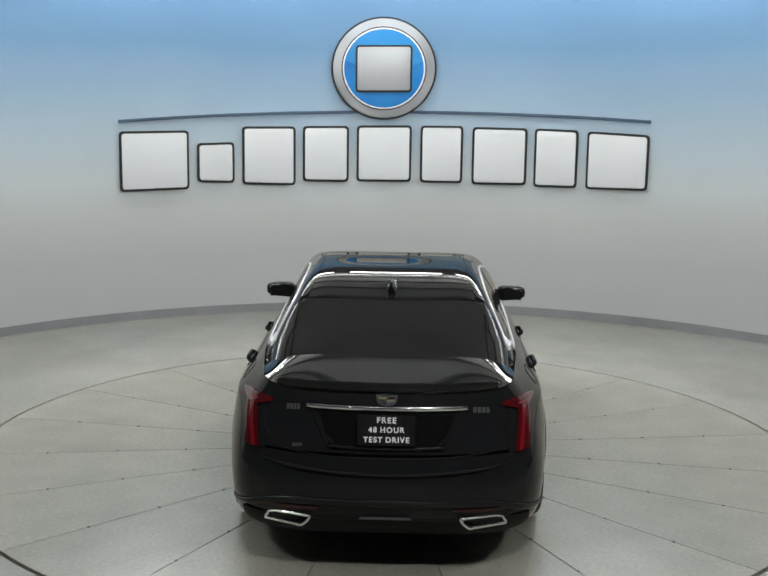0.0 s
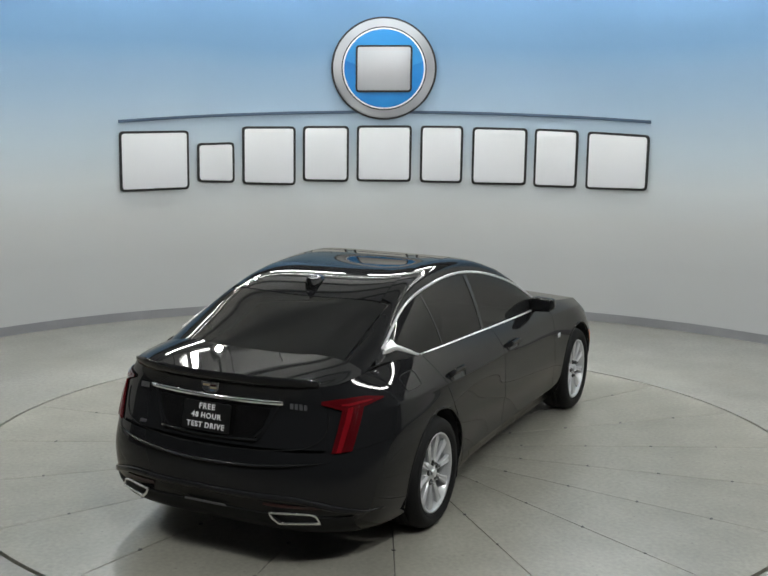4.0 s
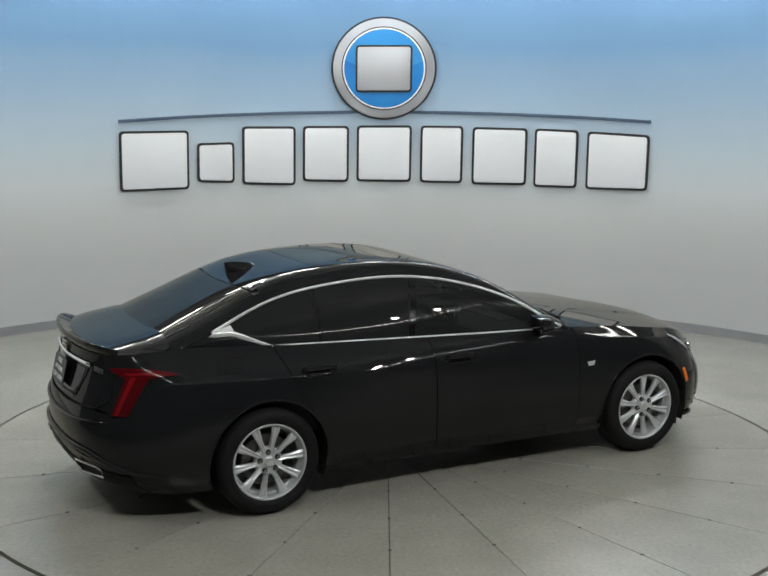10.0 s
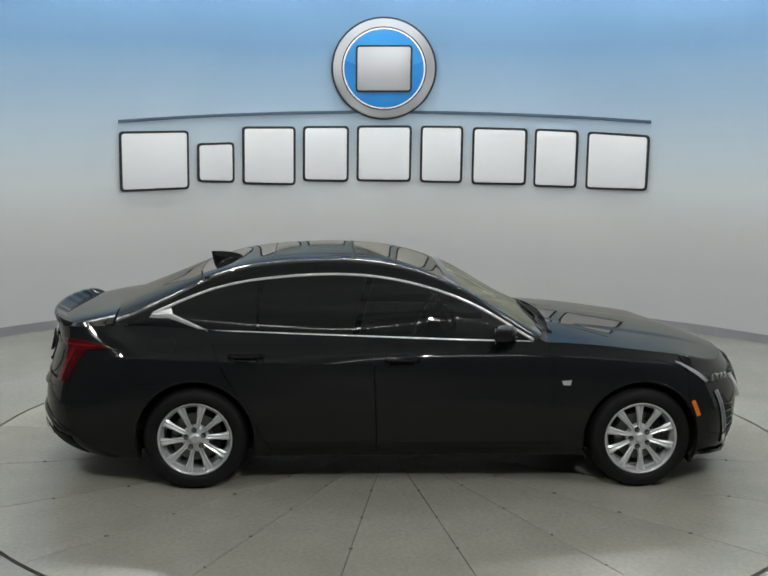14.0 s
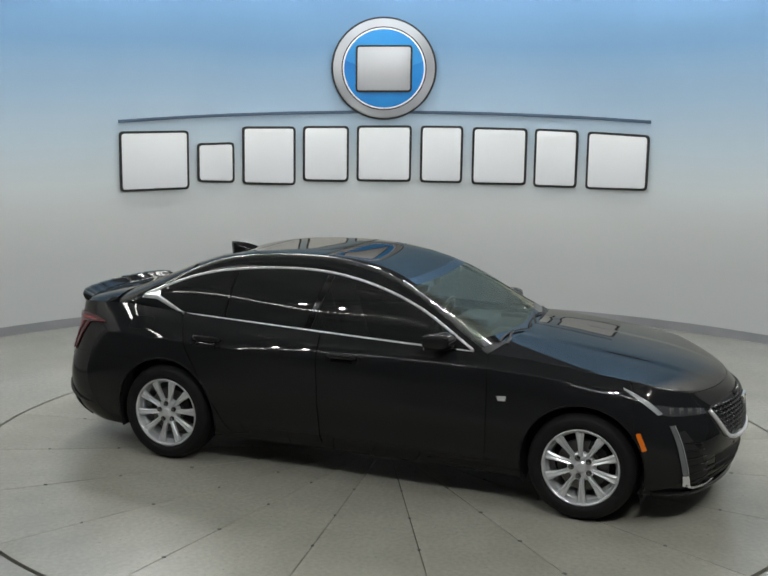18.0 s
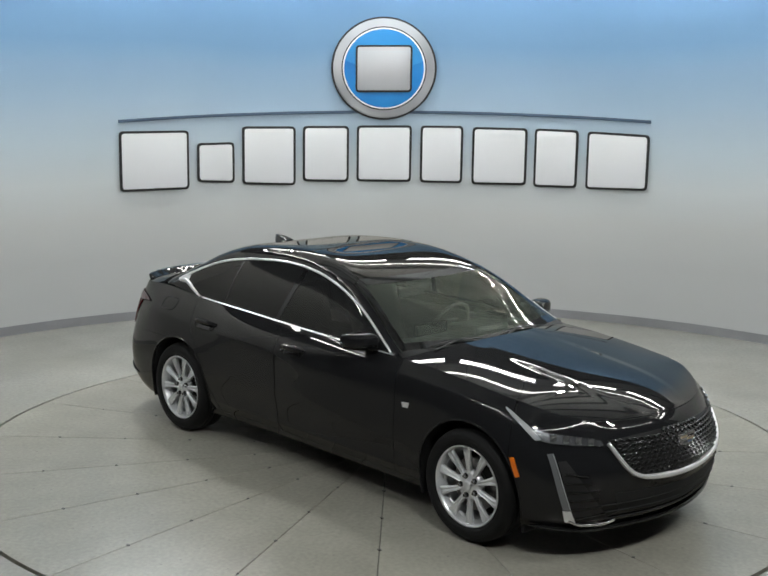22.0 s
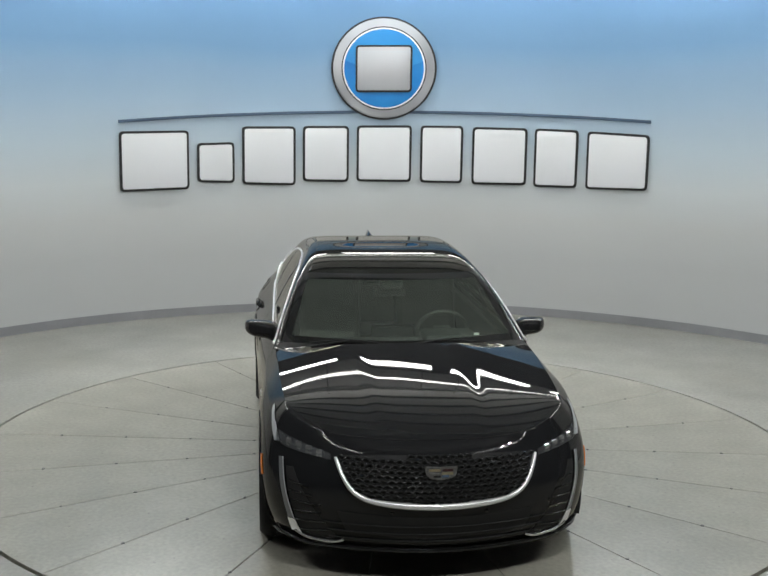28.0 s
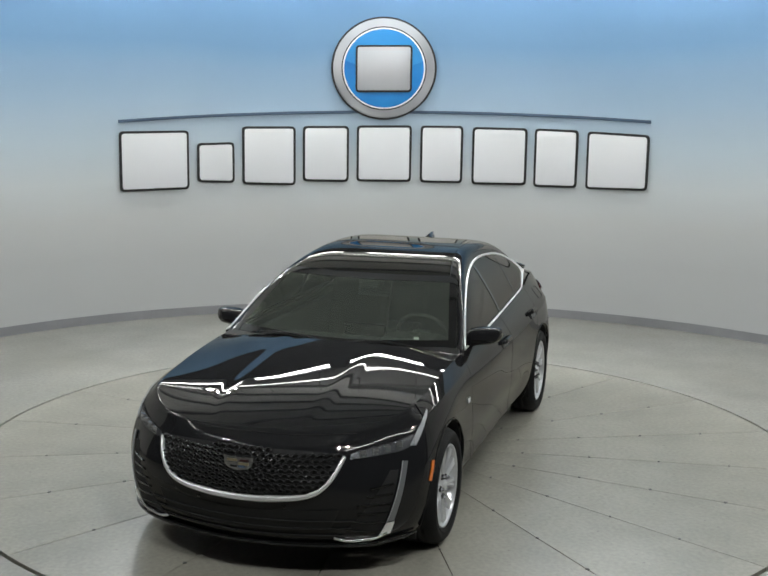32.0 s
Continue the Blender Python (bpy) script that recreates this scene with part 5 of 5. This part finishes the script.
def rear_parts(car, lid):
    s_b = float(s_at(-1.47))
    g = block(0.0, s_b, 0.0, 0.61, 80, 34)
    full = both(np.swapaxes(g, 0, 1)[:, ::-1])
    bumper = sheet("rear_bumper", full, PAINT, car, 0.02, cut=ARCHES, label="black rear bumper")
    for mir in (False, True):
        sheet("lamp_panel", block(1.9 / 13 + 0.0006, 3.05 / 13 - 0.0001, 0.6115, 0.995, 26, 30), PAINT, car, 0.012, mir, flip=True, label="black corner panel round the tail lamp")
    # lower valance in grained plastic, slightly proud
    low = block(0.0, float(s_at(-2.30)), 0.02, 0.235, 40, 8)
    low = both(np.swapaxes(low, 0, 1)[:, ::-1]).copy()
    low[..., 0] -= 0.010
    low[..., 1] *= 1.006
    sheet("valance", low, TRIM, bumper, 0.02, label="dark plastic lower valance")
    ledge = [(-2.54, .30, .445), (-2.46, .54, .437), (-2.37, .68, .400), (-2.25, .80, .354), (-2.10, .86, .332)]
    ledge = [(x, -y, z) for x, y, z in ledge[::-1]] + [(-2.57, 0, .448)] + ledge
    ledge = [on_skin(p, 0.004) for p in bent(ledge, 90)]
    part("valance_edge", tube(ledge, 0.016, 0.019, 10, power=0.7, taper=[min(1.0, 0.1 + i / 14, 0.1 + (len(ledge) - 1 - i) / 14) for i in range(len(ledge))]), PAINT, bumper, "gloss black raised edge above the valance", True)
    step = [on_rear(y, 0.652 - 0.05 * (1 - (y / 0.76) ** 2), 0.002) for y in np.linspace(-0.70, 0.70, 60)]
    part("bumper_crease", tube(step, 0.014, 0.009, 10, taper=[min(1.0, 0.05 + i / 9, 0.05 + (59 - i) / 9) for i in range(60)]), PAINT, bumper, "rounded crease along the bumper", True)
    part("tow_cover", sheet_laid([(-2.6, -0.14, .345), (-2.6, .14, .345)], [(-2.6, -.13, .360), (-2.6, .13, .360)], 0.018, 10, 3), DULL_CHROME, bumper, "dull satin strip", True)
    for k in (1, -1):
        part("reflector", sheet_laid([(-2.55, k * .36, .395), (-2.45, k * .66, .385)], [(-2.55, k * .36, .412), (-2.45, k * .66, .402)], 0.006, 12, 4), RED_DARK, bumper, "dark red reflector", True)
        # exhaust finisher: wide six-sided frame round a dark opening
        out = [(.40, .360), (.60, .354), (.632, .346), (.655, .306), (.45, .300), (.416, .330)]
        cy, cz = 0.525, 0.328
        def place(y, z, d, sc=1.0):
            y, z = cy + (y - cy) * sc, cz + (z - cz) * sc
            return Vector((-2.519 + (y - 0.385) * 0.43 - d, y * k, z))
        frame_pts = []
        for (a0, z0), (a1, z1) in zip(out, out[1:] + out[:1]):
            for i in range(5):
                frame_pts.append((a0 + (a1 - a0) * i / 5, z0 + (z1 - z0) * i / 5))
        ring = [place(u, z, 0.034) for u, z in frame_pts]
        ex = part("exhaust_tip", tube(ring, 0.0075, 0.003, 8, True, up=(1, 0, 0), power=0.7), CHROME, bumper, "bright chrome exhaust tip", True)
        b = bmesh.new()
        front_r = [b.verts.new(place(u, z, 0.026, 0.96)) for u, z in frame_pts]
        back_r = [b.verts.new(place(u, z, -0.05, 0.82)) for u, z in frame_pts]
        for i in range(len(front_r)):
            j = (i + 1) % len(front_r)
            b.faces.new((front_r[i], front_r[j], back_r[j], back_r[i]))
        b.faces.new(back_r)
        bmesh.ops.recalc_face_normals(b, faces=b.faces)
        part("exhaust_bore", b, TRIM, ex, "dark exhaust bore")
        # tail lamp: tall blade with an arm along the shoulder
        blade = part("tail_lamp", sheet_laid([(-2.37, k * .680, .683), (-2.335, k * .698, .80), (-2.295, k * .712, .925)],
                                             [(-2.32, k * .785, .698), (-2.25, k * .80, .83), (-2.165, k * .80, .955)], 0.009, 20, 8), RED, car, "tall dark red tail lamp", True)
        inner = [(-2.37, k * .680, .683), (-2.335, k * .698, .80), (-2.295, k * .712, .925)]
        outer = [(-2.32, k * .785, .698), (-2.25, k * .80, .83), (-2.165, k * .80, .955)]
        def between(u):
            return [tuple(a + (b - a) * u for a, b in zip(p, q)) for p, q in zip(inner, outer)]
        # mid-red sheet puts the lamp's rounded shading into stepped colour
        part("lamp_tone", sheet_laid(between(0.07), between(0.93), 0.011, 16, 6), RED_MID, blade, "mid-red sheet grading the lamp's shading", True)
        part("light_guide", sheet_laid(between(0.20), between(0.44), 0.0135, 16, 6), RED_LIT, blade, "bright red light guide", True)
        for u in (0.57, 0.70):
            part("lamp_rib", tube([on_skin(p, 0.0125) for p in poly(between(u), 14)], 0.0016, 0.0016, 6, up=(0, 1, 0)), RED, blade, "dark rib in the lamp", True)
        arm = part("lamp_arm", sheet_laid([(-2.355, k * .612, .940), (-2.29, k * .725, .900), (-2.165, k * .80, .918), (-2.03, k * .862, .955)], [(-2.35, k * .61, .956), (-2.27, k * .715, .966), (-2.15, k * .79, .972), (-2.03, k * .858, .962)], 0.0135, 20, 6), RED, blade, "dark red tail lamp arm", True)
        part("arm_tone", sheet_laid([(-2.33, k * .65, .936), (-2.28, k * .725, .915), (-2.165, k * .80, .930), (-2.09, k * .835, .947)], [(-2.33, k * .65, .950), (-2.26, k * .718, .955), (-2.15, k * .792, .962), (-2.09, k * .833, .957)], 0.0155, 18, 5), RED_MID, arm, "mid-red sheet grading the arm's shading", True)
        part("arm_guide", sheet_laid([(-2.30, k * .70, .930), (-2.27, k * .735, .926), (-2.165, k * .80, .939), (-2.12, k * .82, .946)], [(-2.30, k * .70, .938), (-2.265, k * .73, .939), (-2.16, k * .797, .950), (-2.12, k * .82, .952)], 0.0175, 16, 4), RED_LIT, arm, "bright red light guide", True)
        # seams of the boot lid beside the plate recess
        part("lid_crease", ribbon([(-2.47, k * .40, .925), (-2.50, k * .36, .84), (-2.53, k * .28, .755)], 16, 0.001, 0.004, 0.008), PAINT, lid, "", True)
        # bars where small chrome lettering stands
    for y0, y1, z0, z1 in ((.475, .565, .918, .945), (.44, .50, .715, .735), (-.57, -.46, .918, .945)):
        for i in range(4):
            a, b_ = y0 + (y1 - y0) * i / 4, y0 + (y1 - y0) * (i + 0.72) / 4
            part("badge_bar", sheet_laid([(-2.45, a, z0), (-2.45, b_, z0)], [(-2.45, a, z1), (-2.45, b_, z1)], 0.004, 4, 3, 0.003), DULL_CHROME, lid, "small satin chrome bar", True)
    seam = [(0.655, .885), (0.66, .83), (0.645, .775), (0.60, .730), (0.50, .703), (0.30, .690), (0.0, .684)]
    seam = [(-y, z) for y, z in seam[:-1]] + seam[::-1]
    part("lid_seam", tube([on_rear(y, z, 0.0015) for y, z in bent(seam, 70)], 0.0028, 0.0028, 6, up=(1, 0, 0)), TRIM, lid, "curved shut line of the boot lid", True)
    part("recess_ledge", tube([on_rear(y, .742 - 0.006 * (1 - (y / 0.31) ** 2), 0.004) for y in np.linspace(-.31, .31, 24)], 0.012, 0.008, 8), PAINT, lid, "ledge under the plate recess", True)
    for k in (1, -1):
        part("recess_edge", tube([on_rear(k * (.315 + .085 * u), .745 + .18 * u, 0.003) for u in np.linspace(0, 1, 12)], 0.007, 0.005, 8, up=(1, 0, 0)), PAINT, lid, "", True)
    # chrome bar, badge, plate
    bar = [(-2.50, y, .942) for y in np.linspace(-.425, .425, 21)]
    part("chrome_bar", tube([on_rear(p[1], p[2], 0.010) for p in bar], 0.008, 0.013, 8, power=0.7), CHROME, lid, "bright chrome bar", True)
    q = on_rear(0, 0.990, 0.004)
    crest_badge("rear_badge", lid, Matrix.Translation(q) @ pose(0, 0, 0, 0, 0, -90) @ pose(0, 0, 0, -6), 0.115, 0.062)
    rec = part("plate_recess", sheet_laid([(-2.6, -.30, .745), (-2.6, .30, .745)], [(-2.55, -.38, .925), (-2.55, .38, .925)], 0.003, 20, 8), GLOSS, lid, "gloss black plate recess", True)
    face = Matrix.Translation((-2.535, 0, 0.838)) @ pose(0, 0, 0, 0, 0, -90) @ pose(0, 0, 0, -12)
    b = prism(rounded_rect(0.305, 0.16, 0.012), 0.006, 0.001)
    b.transform(face)
    plate = part("plate_insert", b, PLATE, lid, "black dealer plate with white lettering")
    for text, z, size in (("FREE", 0.052, 0.043), ("48 HOUR", 0.002, 0.040), ("TEST DRIVE", -0.050, 0.040)):
        words = [writing(w, size, LETTER, plate, face, "white lettering " + w.lower()) for w in text.split()]
        wide = [max(v.co.x for v in w.data.vertices) - min(v.co.x for v in w.data.vertices) for w in words]
        at = -(sum(wide) + size * 0.42 * (len(wide) - 1)) / 2
        for ob, wd in zip(words, wide):
            ob.matrix_basis = face @ Matrix.Translation((at + wd / 2, -0.0075, z)) @ pose(0, 0, 0, 90)
            at += wd + size * 0.42
    part("number_lamp", box(on_skin((-2.5, 0, 0.965), 0.0), (0.02, 0.06, 0.01), 0.003), GLOSS, lid)


def front_parts(car, hood):
    s_f = float(s_at(1.79))
    g = block(lambda h: float(s_at(1.765 + 0.03 * h)) + 0.0004, 1.0, 0.0, 0.80, 70, 50)
    full = both(np.swapaxes(g, 0, 1))
    bumper = sheet("front_bumper", full, PAINT, car, 0.02, cut=ARCHES, label="black front bumper", flip=True)

    # grille: shield-shaped opening, mesh of small arched bars, chrome surround
    top_w, top_zz, mid_zz = 0.525, 0.700, 0.478

    def low_edge(y):
        u = min(1.0, abs(y) / top_w)
        return mid_zz + (top_zz - 0.005 - mid_zz) * (0.20 * u * u + 0.80 * u ** 9)

    def high_edge(y):
        return top_zz + 0.026 * (1 - (y / top_w) ** 2)
    ys = np.linspace(-top_w, top_w, 61)
    gg = np.zeros((61, 14, 3))
    for i, y in enumerate(ys):
        for j in range(14):
            z = low_edge(y) + (high_edge(y) - low_edge(y)) * j / 13
            gg[i, j] = on_front(y, z, 0.0025)
    b = grid_bm(gg)
    grille = part("grille", flanged(b, 0.01), GRILLE_BACK, bumper, "black mesh grille", True)
    # mesh: rows of short arched links, each a bar with depth
    link = bmesh.new()
    k = 0
    for row in range(11):
        z = 0.492 + row * 0.0245
        for col in range(-15, 16):
            y = (col + (0.5 if row % 2 else 0.0)) * 0.042
            if abs(y) > top_w - 0.01 or z - 0.010 < low_edge(y) or z + 0.011 > high_edge(y):
                continue
            pts = []
            for u in np.linspace(-1, 1, 5):
                yy = y + u * 0.0205
                pts.append(on_front(yy, z + 0.0105 * (1 - u * u), 0.012))
            tube(pts, 0.009, 0.0058, 8, bm=link)
            pts = []
            for u in np.linspace(-1, 1, 5):
                yy = y + u * 0.0205
                pts.append(on_front(yy, z - 0.0105 * (1 - u * u), 0.009))
            tube(pts, 0.007, 0.0046, 8, bm=link)
    mesh_ob = part("grille_mesh", link, GRILLE, grille, "gloss black arched grille links")
    mesh_ob["kind"] = "stuff"
    line = poly([(y, low_edge(y)) for y in np.linspace(-top_w, top_w, 400)], 80)
    pts = [on_front(y * 1.015, z - 0.010, 0.010) for y, z in line]
    part("grille_surround", tube(pts, 0.017, 0.023, 8, up=(1, 0, 0), power=0.7, taper=[0.55 + 0.45 * min(1, 2.6 * i / 79, 2.6 * (79 - i) / 79) for i in range(80)]), BRIGHT_TRIM, grille, "satin chrome grille surround", True)
    q = on_front(0, 0.642, 0.012)
    crest_badge("front_badge", grille, Matrix.Translation(q) @ pose(0, 0, 0, 0, 0, 90) @ pose(0, 0, 0, -6), 0.172, 0.076)

    # lower intake and splitter
    part("lower_intake", sheet_laid([(2.45, -.56, .235), (2.45, .56, .235)], [(2.45, -.62, .385), (2.45, .62, .385)], 0.003, 40, 8), GRILLE_BACK, bumper, "dark lower intake", True)
    for z in (.262, .305, .348):
        part("intake_slat", tube([on_front(y, z, 0.006) for y in np.linspace(-.56 - (z - .25) * .4, .56 + (z - .25) * .4, 40)], 0.005, 0.004, 6), GRILLE_BACK, bumper, "black intake slat", True)
    part("splitter", tube([on_front(y, .205, 0.012) for y in np.linspace(-.70, .70, 50)], 0.018, 0.014, 8, power=0.7), GLOSS, bumper, "gloss black splitter lip", True)
    for sy in (1, -1):
        m = (lambda pts: pts) if sy > 0 else mirror_of
        # headlamp: slim lens to the nose, tall blade up the fender
        lamp = part("headlamp", sheet_laid(m([(2.15, .55, .662), (2.06, .67, .668), (1.97, .775, .682), (1.905, .825, .700)]), m([(2.14, .56, .698), (2.04, .685, .722), (1.935, .785, .746), (1.88, .825, .760)]), 0.002, 30, 8), LAMP_BOWL, car, "clear slim headlamp", True)
        part("light_blade", sheet_laid(m([(1.90, .835, .698), (1.82, .855, .770), (1.70, .845, .835)]), m([(1.930, .816, .706), (1.845, .834, .778), (1.694, .834, .841)]), 0.008, 24, 6), LAMP_WHITE, lamp, "pale grey light blade", True)
        for i in range(4):
            u = i / 3
            c = on_skin(m([(2.10 - 0.135 * u, .605 + .155 * u, .684 + .026 * u)])[0], 0.005)
            out = Vector((0.85, 0.5 * sy, 0.1)).normalized()
            rot = out.to_track_quat("Z", "Y").to_matrix().to_4x4()
            b = box((0, 0, 0), (0.036, 0.040, 0.016), 0.004, Matrix.Translation(c) @ rot)
            part("projector", b, SILVER_LENS, lamp, "silver lamp projector")
        lens = part("lens", sheet_laid(m([(2.15, .55, .662), (2.06, .67, .668), (1.97, .775, .682), (1.905, .825, .700)]), m([(2.14, .56, .698), (2.04, .685, .722), (1.935, .785, .746), (1.88, .825, .760)]), 0.012, 30, 8, 0.008), LENS, lamp, "clear headlamp lens", True)
        # upright daytime lamp and fog corner trim
        side = part("side_intake", sheet_laid(m([(2.075, .695, .275), (2.17, .52, .270)]), m([(2.025, .785, .600), (2.05, .745, .600)]), 0.003, 16, 12), GRILLE_BACK, bumper, "dark side intake", True)
        for z in (.30, .345, .39, .435, .48, .525):
            w, o = .525 + (z - .27) * .67, .672 + (z - .275) * .26
            part("intake_slat", tube([on_skin(m([(2.2 - 0.2 * u, w + (o - w) * u, z)])[0], 0.003) for u in np.linspace(0.06, 0.88, 10)], 0.006, 0.0065, 6), GLOSS, side, "", True)
        part("running_lamp", sheet_laid(m([(2.06, .718, .335), (2.003, .808, .645)]), m([(2.04, .748, .335), (1.988, .834, .645)]), 0.010, 20, 5), DRL, bumper, "upright grey running lamp", True)
        part("lamp_rim", tube([on_skin(p, 0.013) for p in poly(m([(2.062, .715, .335), (2.005, .805, .645)]), 14)], 0.003, 0.003, 6, up=(1, 0, 0)), LAMP_WHITE, bumper, "bright inner rim of the running lamp", True)
        part("lamp_foot", sheet_laid(m([(2.08, .690, .262), (2.064, .716, .332)]), m([(2.05, .742, .268), (2.040, .752, .332)]), 0.013, 10, 5), BRIGHT_TRIM, bumper, "bright silver lamp foot", True)
        part("bumper_trim", tube([on_skin(p, 0.010) for p in bent(m([(2.06, .725, .275), (2.085, .675, .252), (2.12, .61, .243), (2.16, .53, .243), (2.18, .48, .265)]), 30)], 0.008, 0.008, 8, power=0.7, up=(1, 0, 0)), SATIN, bumper, "satin chrome corner trim", True)
        part("corner_lip", tube([on_skin(p, 0.014) for p in bent(m([(1.90, .86, .212), (1.98, .815, .215), (2.05, .74, .212), (2.10, .64, .208)]), 14)], 0.016, 0.012, 8, power=0.7, taper=[0.5 + 0.5 * min(1, i / 4, (13 - i) / 4) for i in range(14)]), GLOSS, bumper, "gloss black corner lip", True)
    # parking sensors
    for y, z in ((.62, .43), (-.62, .43), (.25, .425), (-.25, .425)):
        q = on_front(y, z, 0.001)
        b = lathe([(0.0, 0.003), (0.009, 0.0025), (0.0105, 0.0)], 16)
        b.transform(Matrix.Translation(q) @ pose(0, 0, 0, 0, 0, -90 + 25 * y))
        part("sensor", b, GLOSS, bumper, "", True)


GRILLE = mat("gloss_black_grille", (0.013, 0.013, 0.0135), 0.17, 0.0, 0.0, 0.45)
GRILLE_BACK = mat("grille_void", (0.003, 0.003, 0.003), 0.7)
LAMP_BOWL = mat("dark_silver_lamp_bowl", (0.085, 0.085, 0.09), 0.25, 0.4)
DRL = mat("grey_running_lamp_guide", (0.13, 0.135, 0.14), 0.2, 0.0, 1.0)
LAMP_WHITE = mat("pale_lamp_guide", (0.34, 0.35, 0.36), 0.2, 0.0, 1.0)
DULL_CHROME = mat("dull_chrome", (0.12, 0.12, 0.125), 0.35, 0.5)
GLOSS_SUNROOF = lacquer("clear_sunroof_glass", (0.010, 0.0102, 0.010), (0.78, 0.74, 0.67), 0.03)
GLOSS_ROOF = lacquer("sunroof_glass", (0.010, 0.0102, 0.010), (0.78, 0.74, 0.67), 0.05)


def interior(car):
    """Dark cabin: floor, dash, wheel, seats, headliner."""
    part("underbody", box((-0.1, 0, 0.27), (4.2, 1.22, 0.10), 0.03), TRIM, car, "dark underbody")
    part("cabin_floor", box((-0.6, 0, 0.42), (3.2, 1.24, 0.22), 0.03), CABIN, car, "dark cabin floor")
    part("engine_cover", box((1.45, 0, 0.52), (1.0, 1.10, 0.30), 0.03), CABIN, car)
    part("boot_floor", box((-2.0, 0, 0.55), (0.75, 1.10, 0.45), 0.03), CABIN, car)
    part("dashboard", box((0.55, 0, 0.84), (0.55, 1.36, 0.17), 0.05), CABIN, car, "dark grained dashboard")
    part("cluster_hood", box((0.42, 0.37, 0.945), (0.26, 0.36, 0.07), 0.03), CABIN, car, "dark instrument hood")
    part("dash_mat", box((0.70, 0, 0.925), (0.16, 0.50, 0.012), 0.004), LEATHER, car, "pale mat on the dashboard")
    part("screen", box((0.30, 0, 0.955), (0.03, 0.30, 0.10), 0.008), GLOSS, car, "black dashboard screen")
    wheel_m = Matrix.Translation((0.13, 0.37, 0.92)) @ pose(0, 0, 0, 0, -64, 0)
    b = tube([(0.175 * math.cos(a), 0.18 * math.sin(a), 0) for a in np.linspace(0, 2 * math.pi, 41)[:-1]], 0.014, 0.014, 8, True)
    b.transform(wheel_m)
    sw = part("steering_wheel", b, LEATHER, car, "dark leather steering wheel", True)
    b = box((0, 0, -0.01), (0.10, 0.13, 0.03), 0.012)
    for m in (box((0, 0.11, -0.005), (0.03, 0.12, 0.014), 0.004), box((0, -0.11, -0.005), (0.03, 0.12, 0.014), 0.004)):
        me = bpy.data.meshes.new("x")
        m.to_mesh(me), m.free()
        b.from_mesh(me)
        bpy.data.meshes.remove(me)
    b.transform(wheel_m)
    part("wheel_boss", b, CABIN, sw)
    for x, ys in ((-0.40, (0.37, -0.37)), (-1.28, (0.0,))):
        for y in ys:
            w = 0.50 if len(ys) == 2 else 1.22
            seat = part("seat", box((x + 0.10, y, 0.60), (0.52, w, 0.16), 0.05), LEATHER, car, "black leather seat")
            part("backrest", box((0, 0, 0.30), (0.13, w - 0.03, 0.62), 0.05, Matrix.Translation((x - 0.17, y, 0.60)) @ pose(0, 0, 0, 0, -18, 0)), LEATHER, seat)
            for hy in ((y,) if len(ys) == 2 else (-0.36, 0.36)):
                part("headrest", box((x - 0.38 if len(ys) == 2 else x - 0.24, hy, 1.235 if len(ys) == 2 else 1.10), (0.09, 0.25, 0.14), 0.04), LEATHER, seat)
    lin = roof_grid(0.10, -1.50, lambda x: 0.06 + 0 * x, None, 24, 21)
    lin[..., 2] -= 0.04
    sheet("headliner", lin, HEADLINER, car, 0.0, label="pale cloth headliner")
    shelf = box((-1.75, 0, 1.0), (0.55, 1.16, 0.03), 0.008)
    part("parcel_shelf", shelf, CABIN, car)
    part("inspection_sticker", box((0, 0, 0), (0.003, 0.035, 0.016), 0.0008, Matrix.Translation((0.735, 0.50, 1.030)) @ pose(0, 0, 0, 0, -30, 0)), LETTER, car, "small pale windscreen sticker")
    part("camera_pod", box((0.17, 0, 1.270), (0.10, 0.16, 0.06), 0.02), CABIN, car, "black camera pod")
    part("inner_mirror", box((0.10, 0, 1.20), (0.025, 0.24, 0.065), 0.012), CABIN, car, "inside mirror")
    for k in (1, -1):
        part("door_card", box((-0.45, k * 0.76, 0.70), (2.3, 0.05, 0.48), 0.02), CABIN, car)


def build_car():
    car = tagged(new("car"), "glossy black four-door sedan with chrome trim and silver wheels", "car")
    # dark inner shell seen through the shut lines
    b = bmesh.new()
    for mir in (False, True):
        g = block(0.0, 1.0, 0.02, 0.985, 180, 30).copy()
        c = np.array((-0.1, 0, 0.6))
        g = c + (g - c) * np.array((0.992, 0.980, 0.985))
        grid_bm(g, mir, [(x, z, r + 0.012) for x, z, r in ARCHES], bm=b, flip=True)
    part("inner_shell", b, TRIM, car, "dark inner shell", True)
    hood, lid = top_parts(car)
    for left in (True, False):
        side_parts(car, left)
    rear_parts(car, lid)
    front_parts(car, hood)
    interior(car)
    for x, turn in ((1.4735, 22.0), (-1.4735, 6.0)):
        for side in (1, -1):
            wheel_thing(car, x, side, turn)
    return car


car = build_car()


def motions():
    for ob, seat in ((turntable, (0, 0, 0)), (car, (0.157, -0.034, 0.0))):
        walk(ob, [(float(t), pose(0, 0, 0, 0, 0, table_angle(t)) @ pose(*seat)) for t in range(0, 33)])


motions()
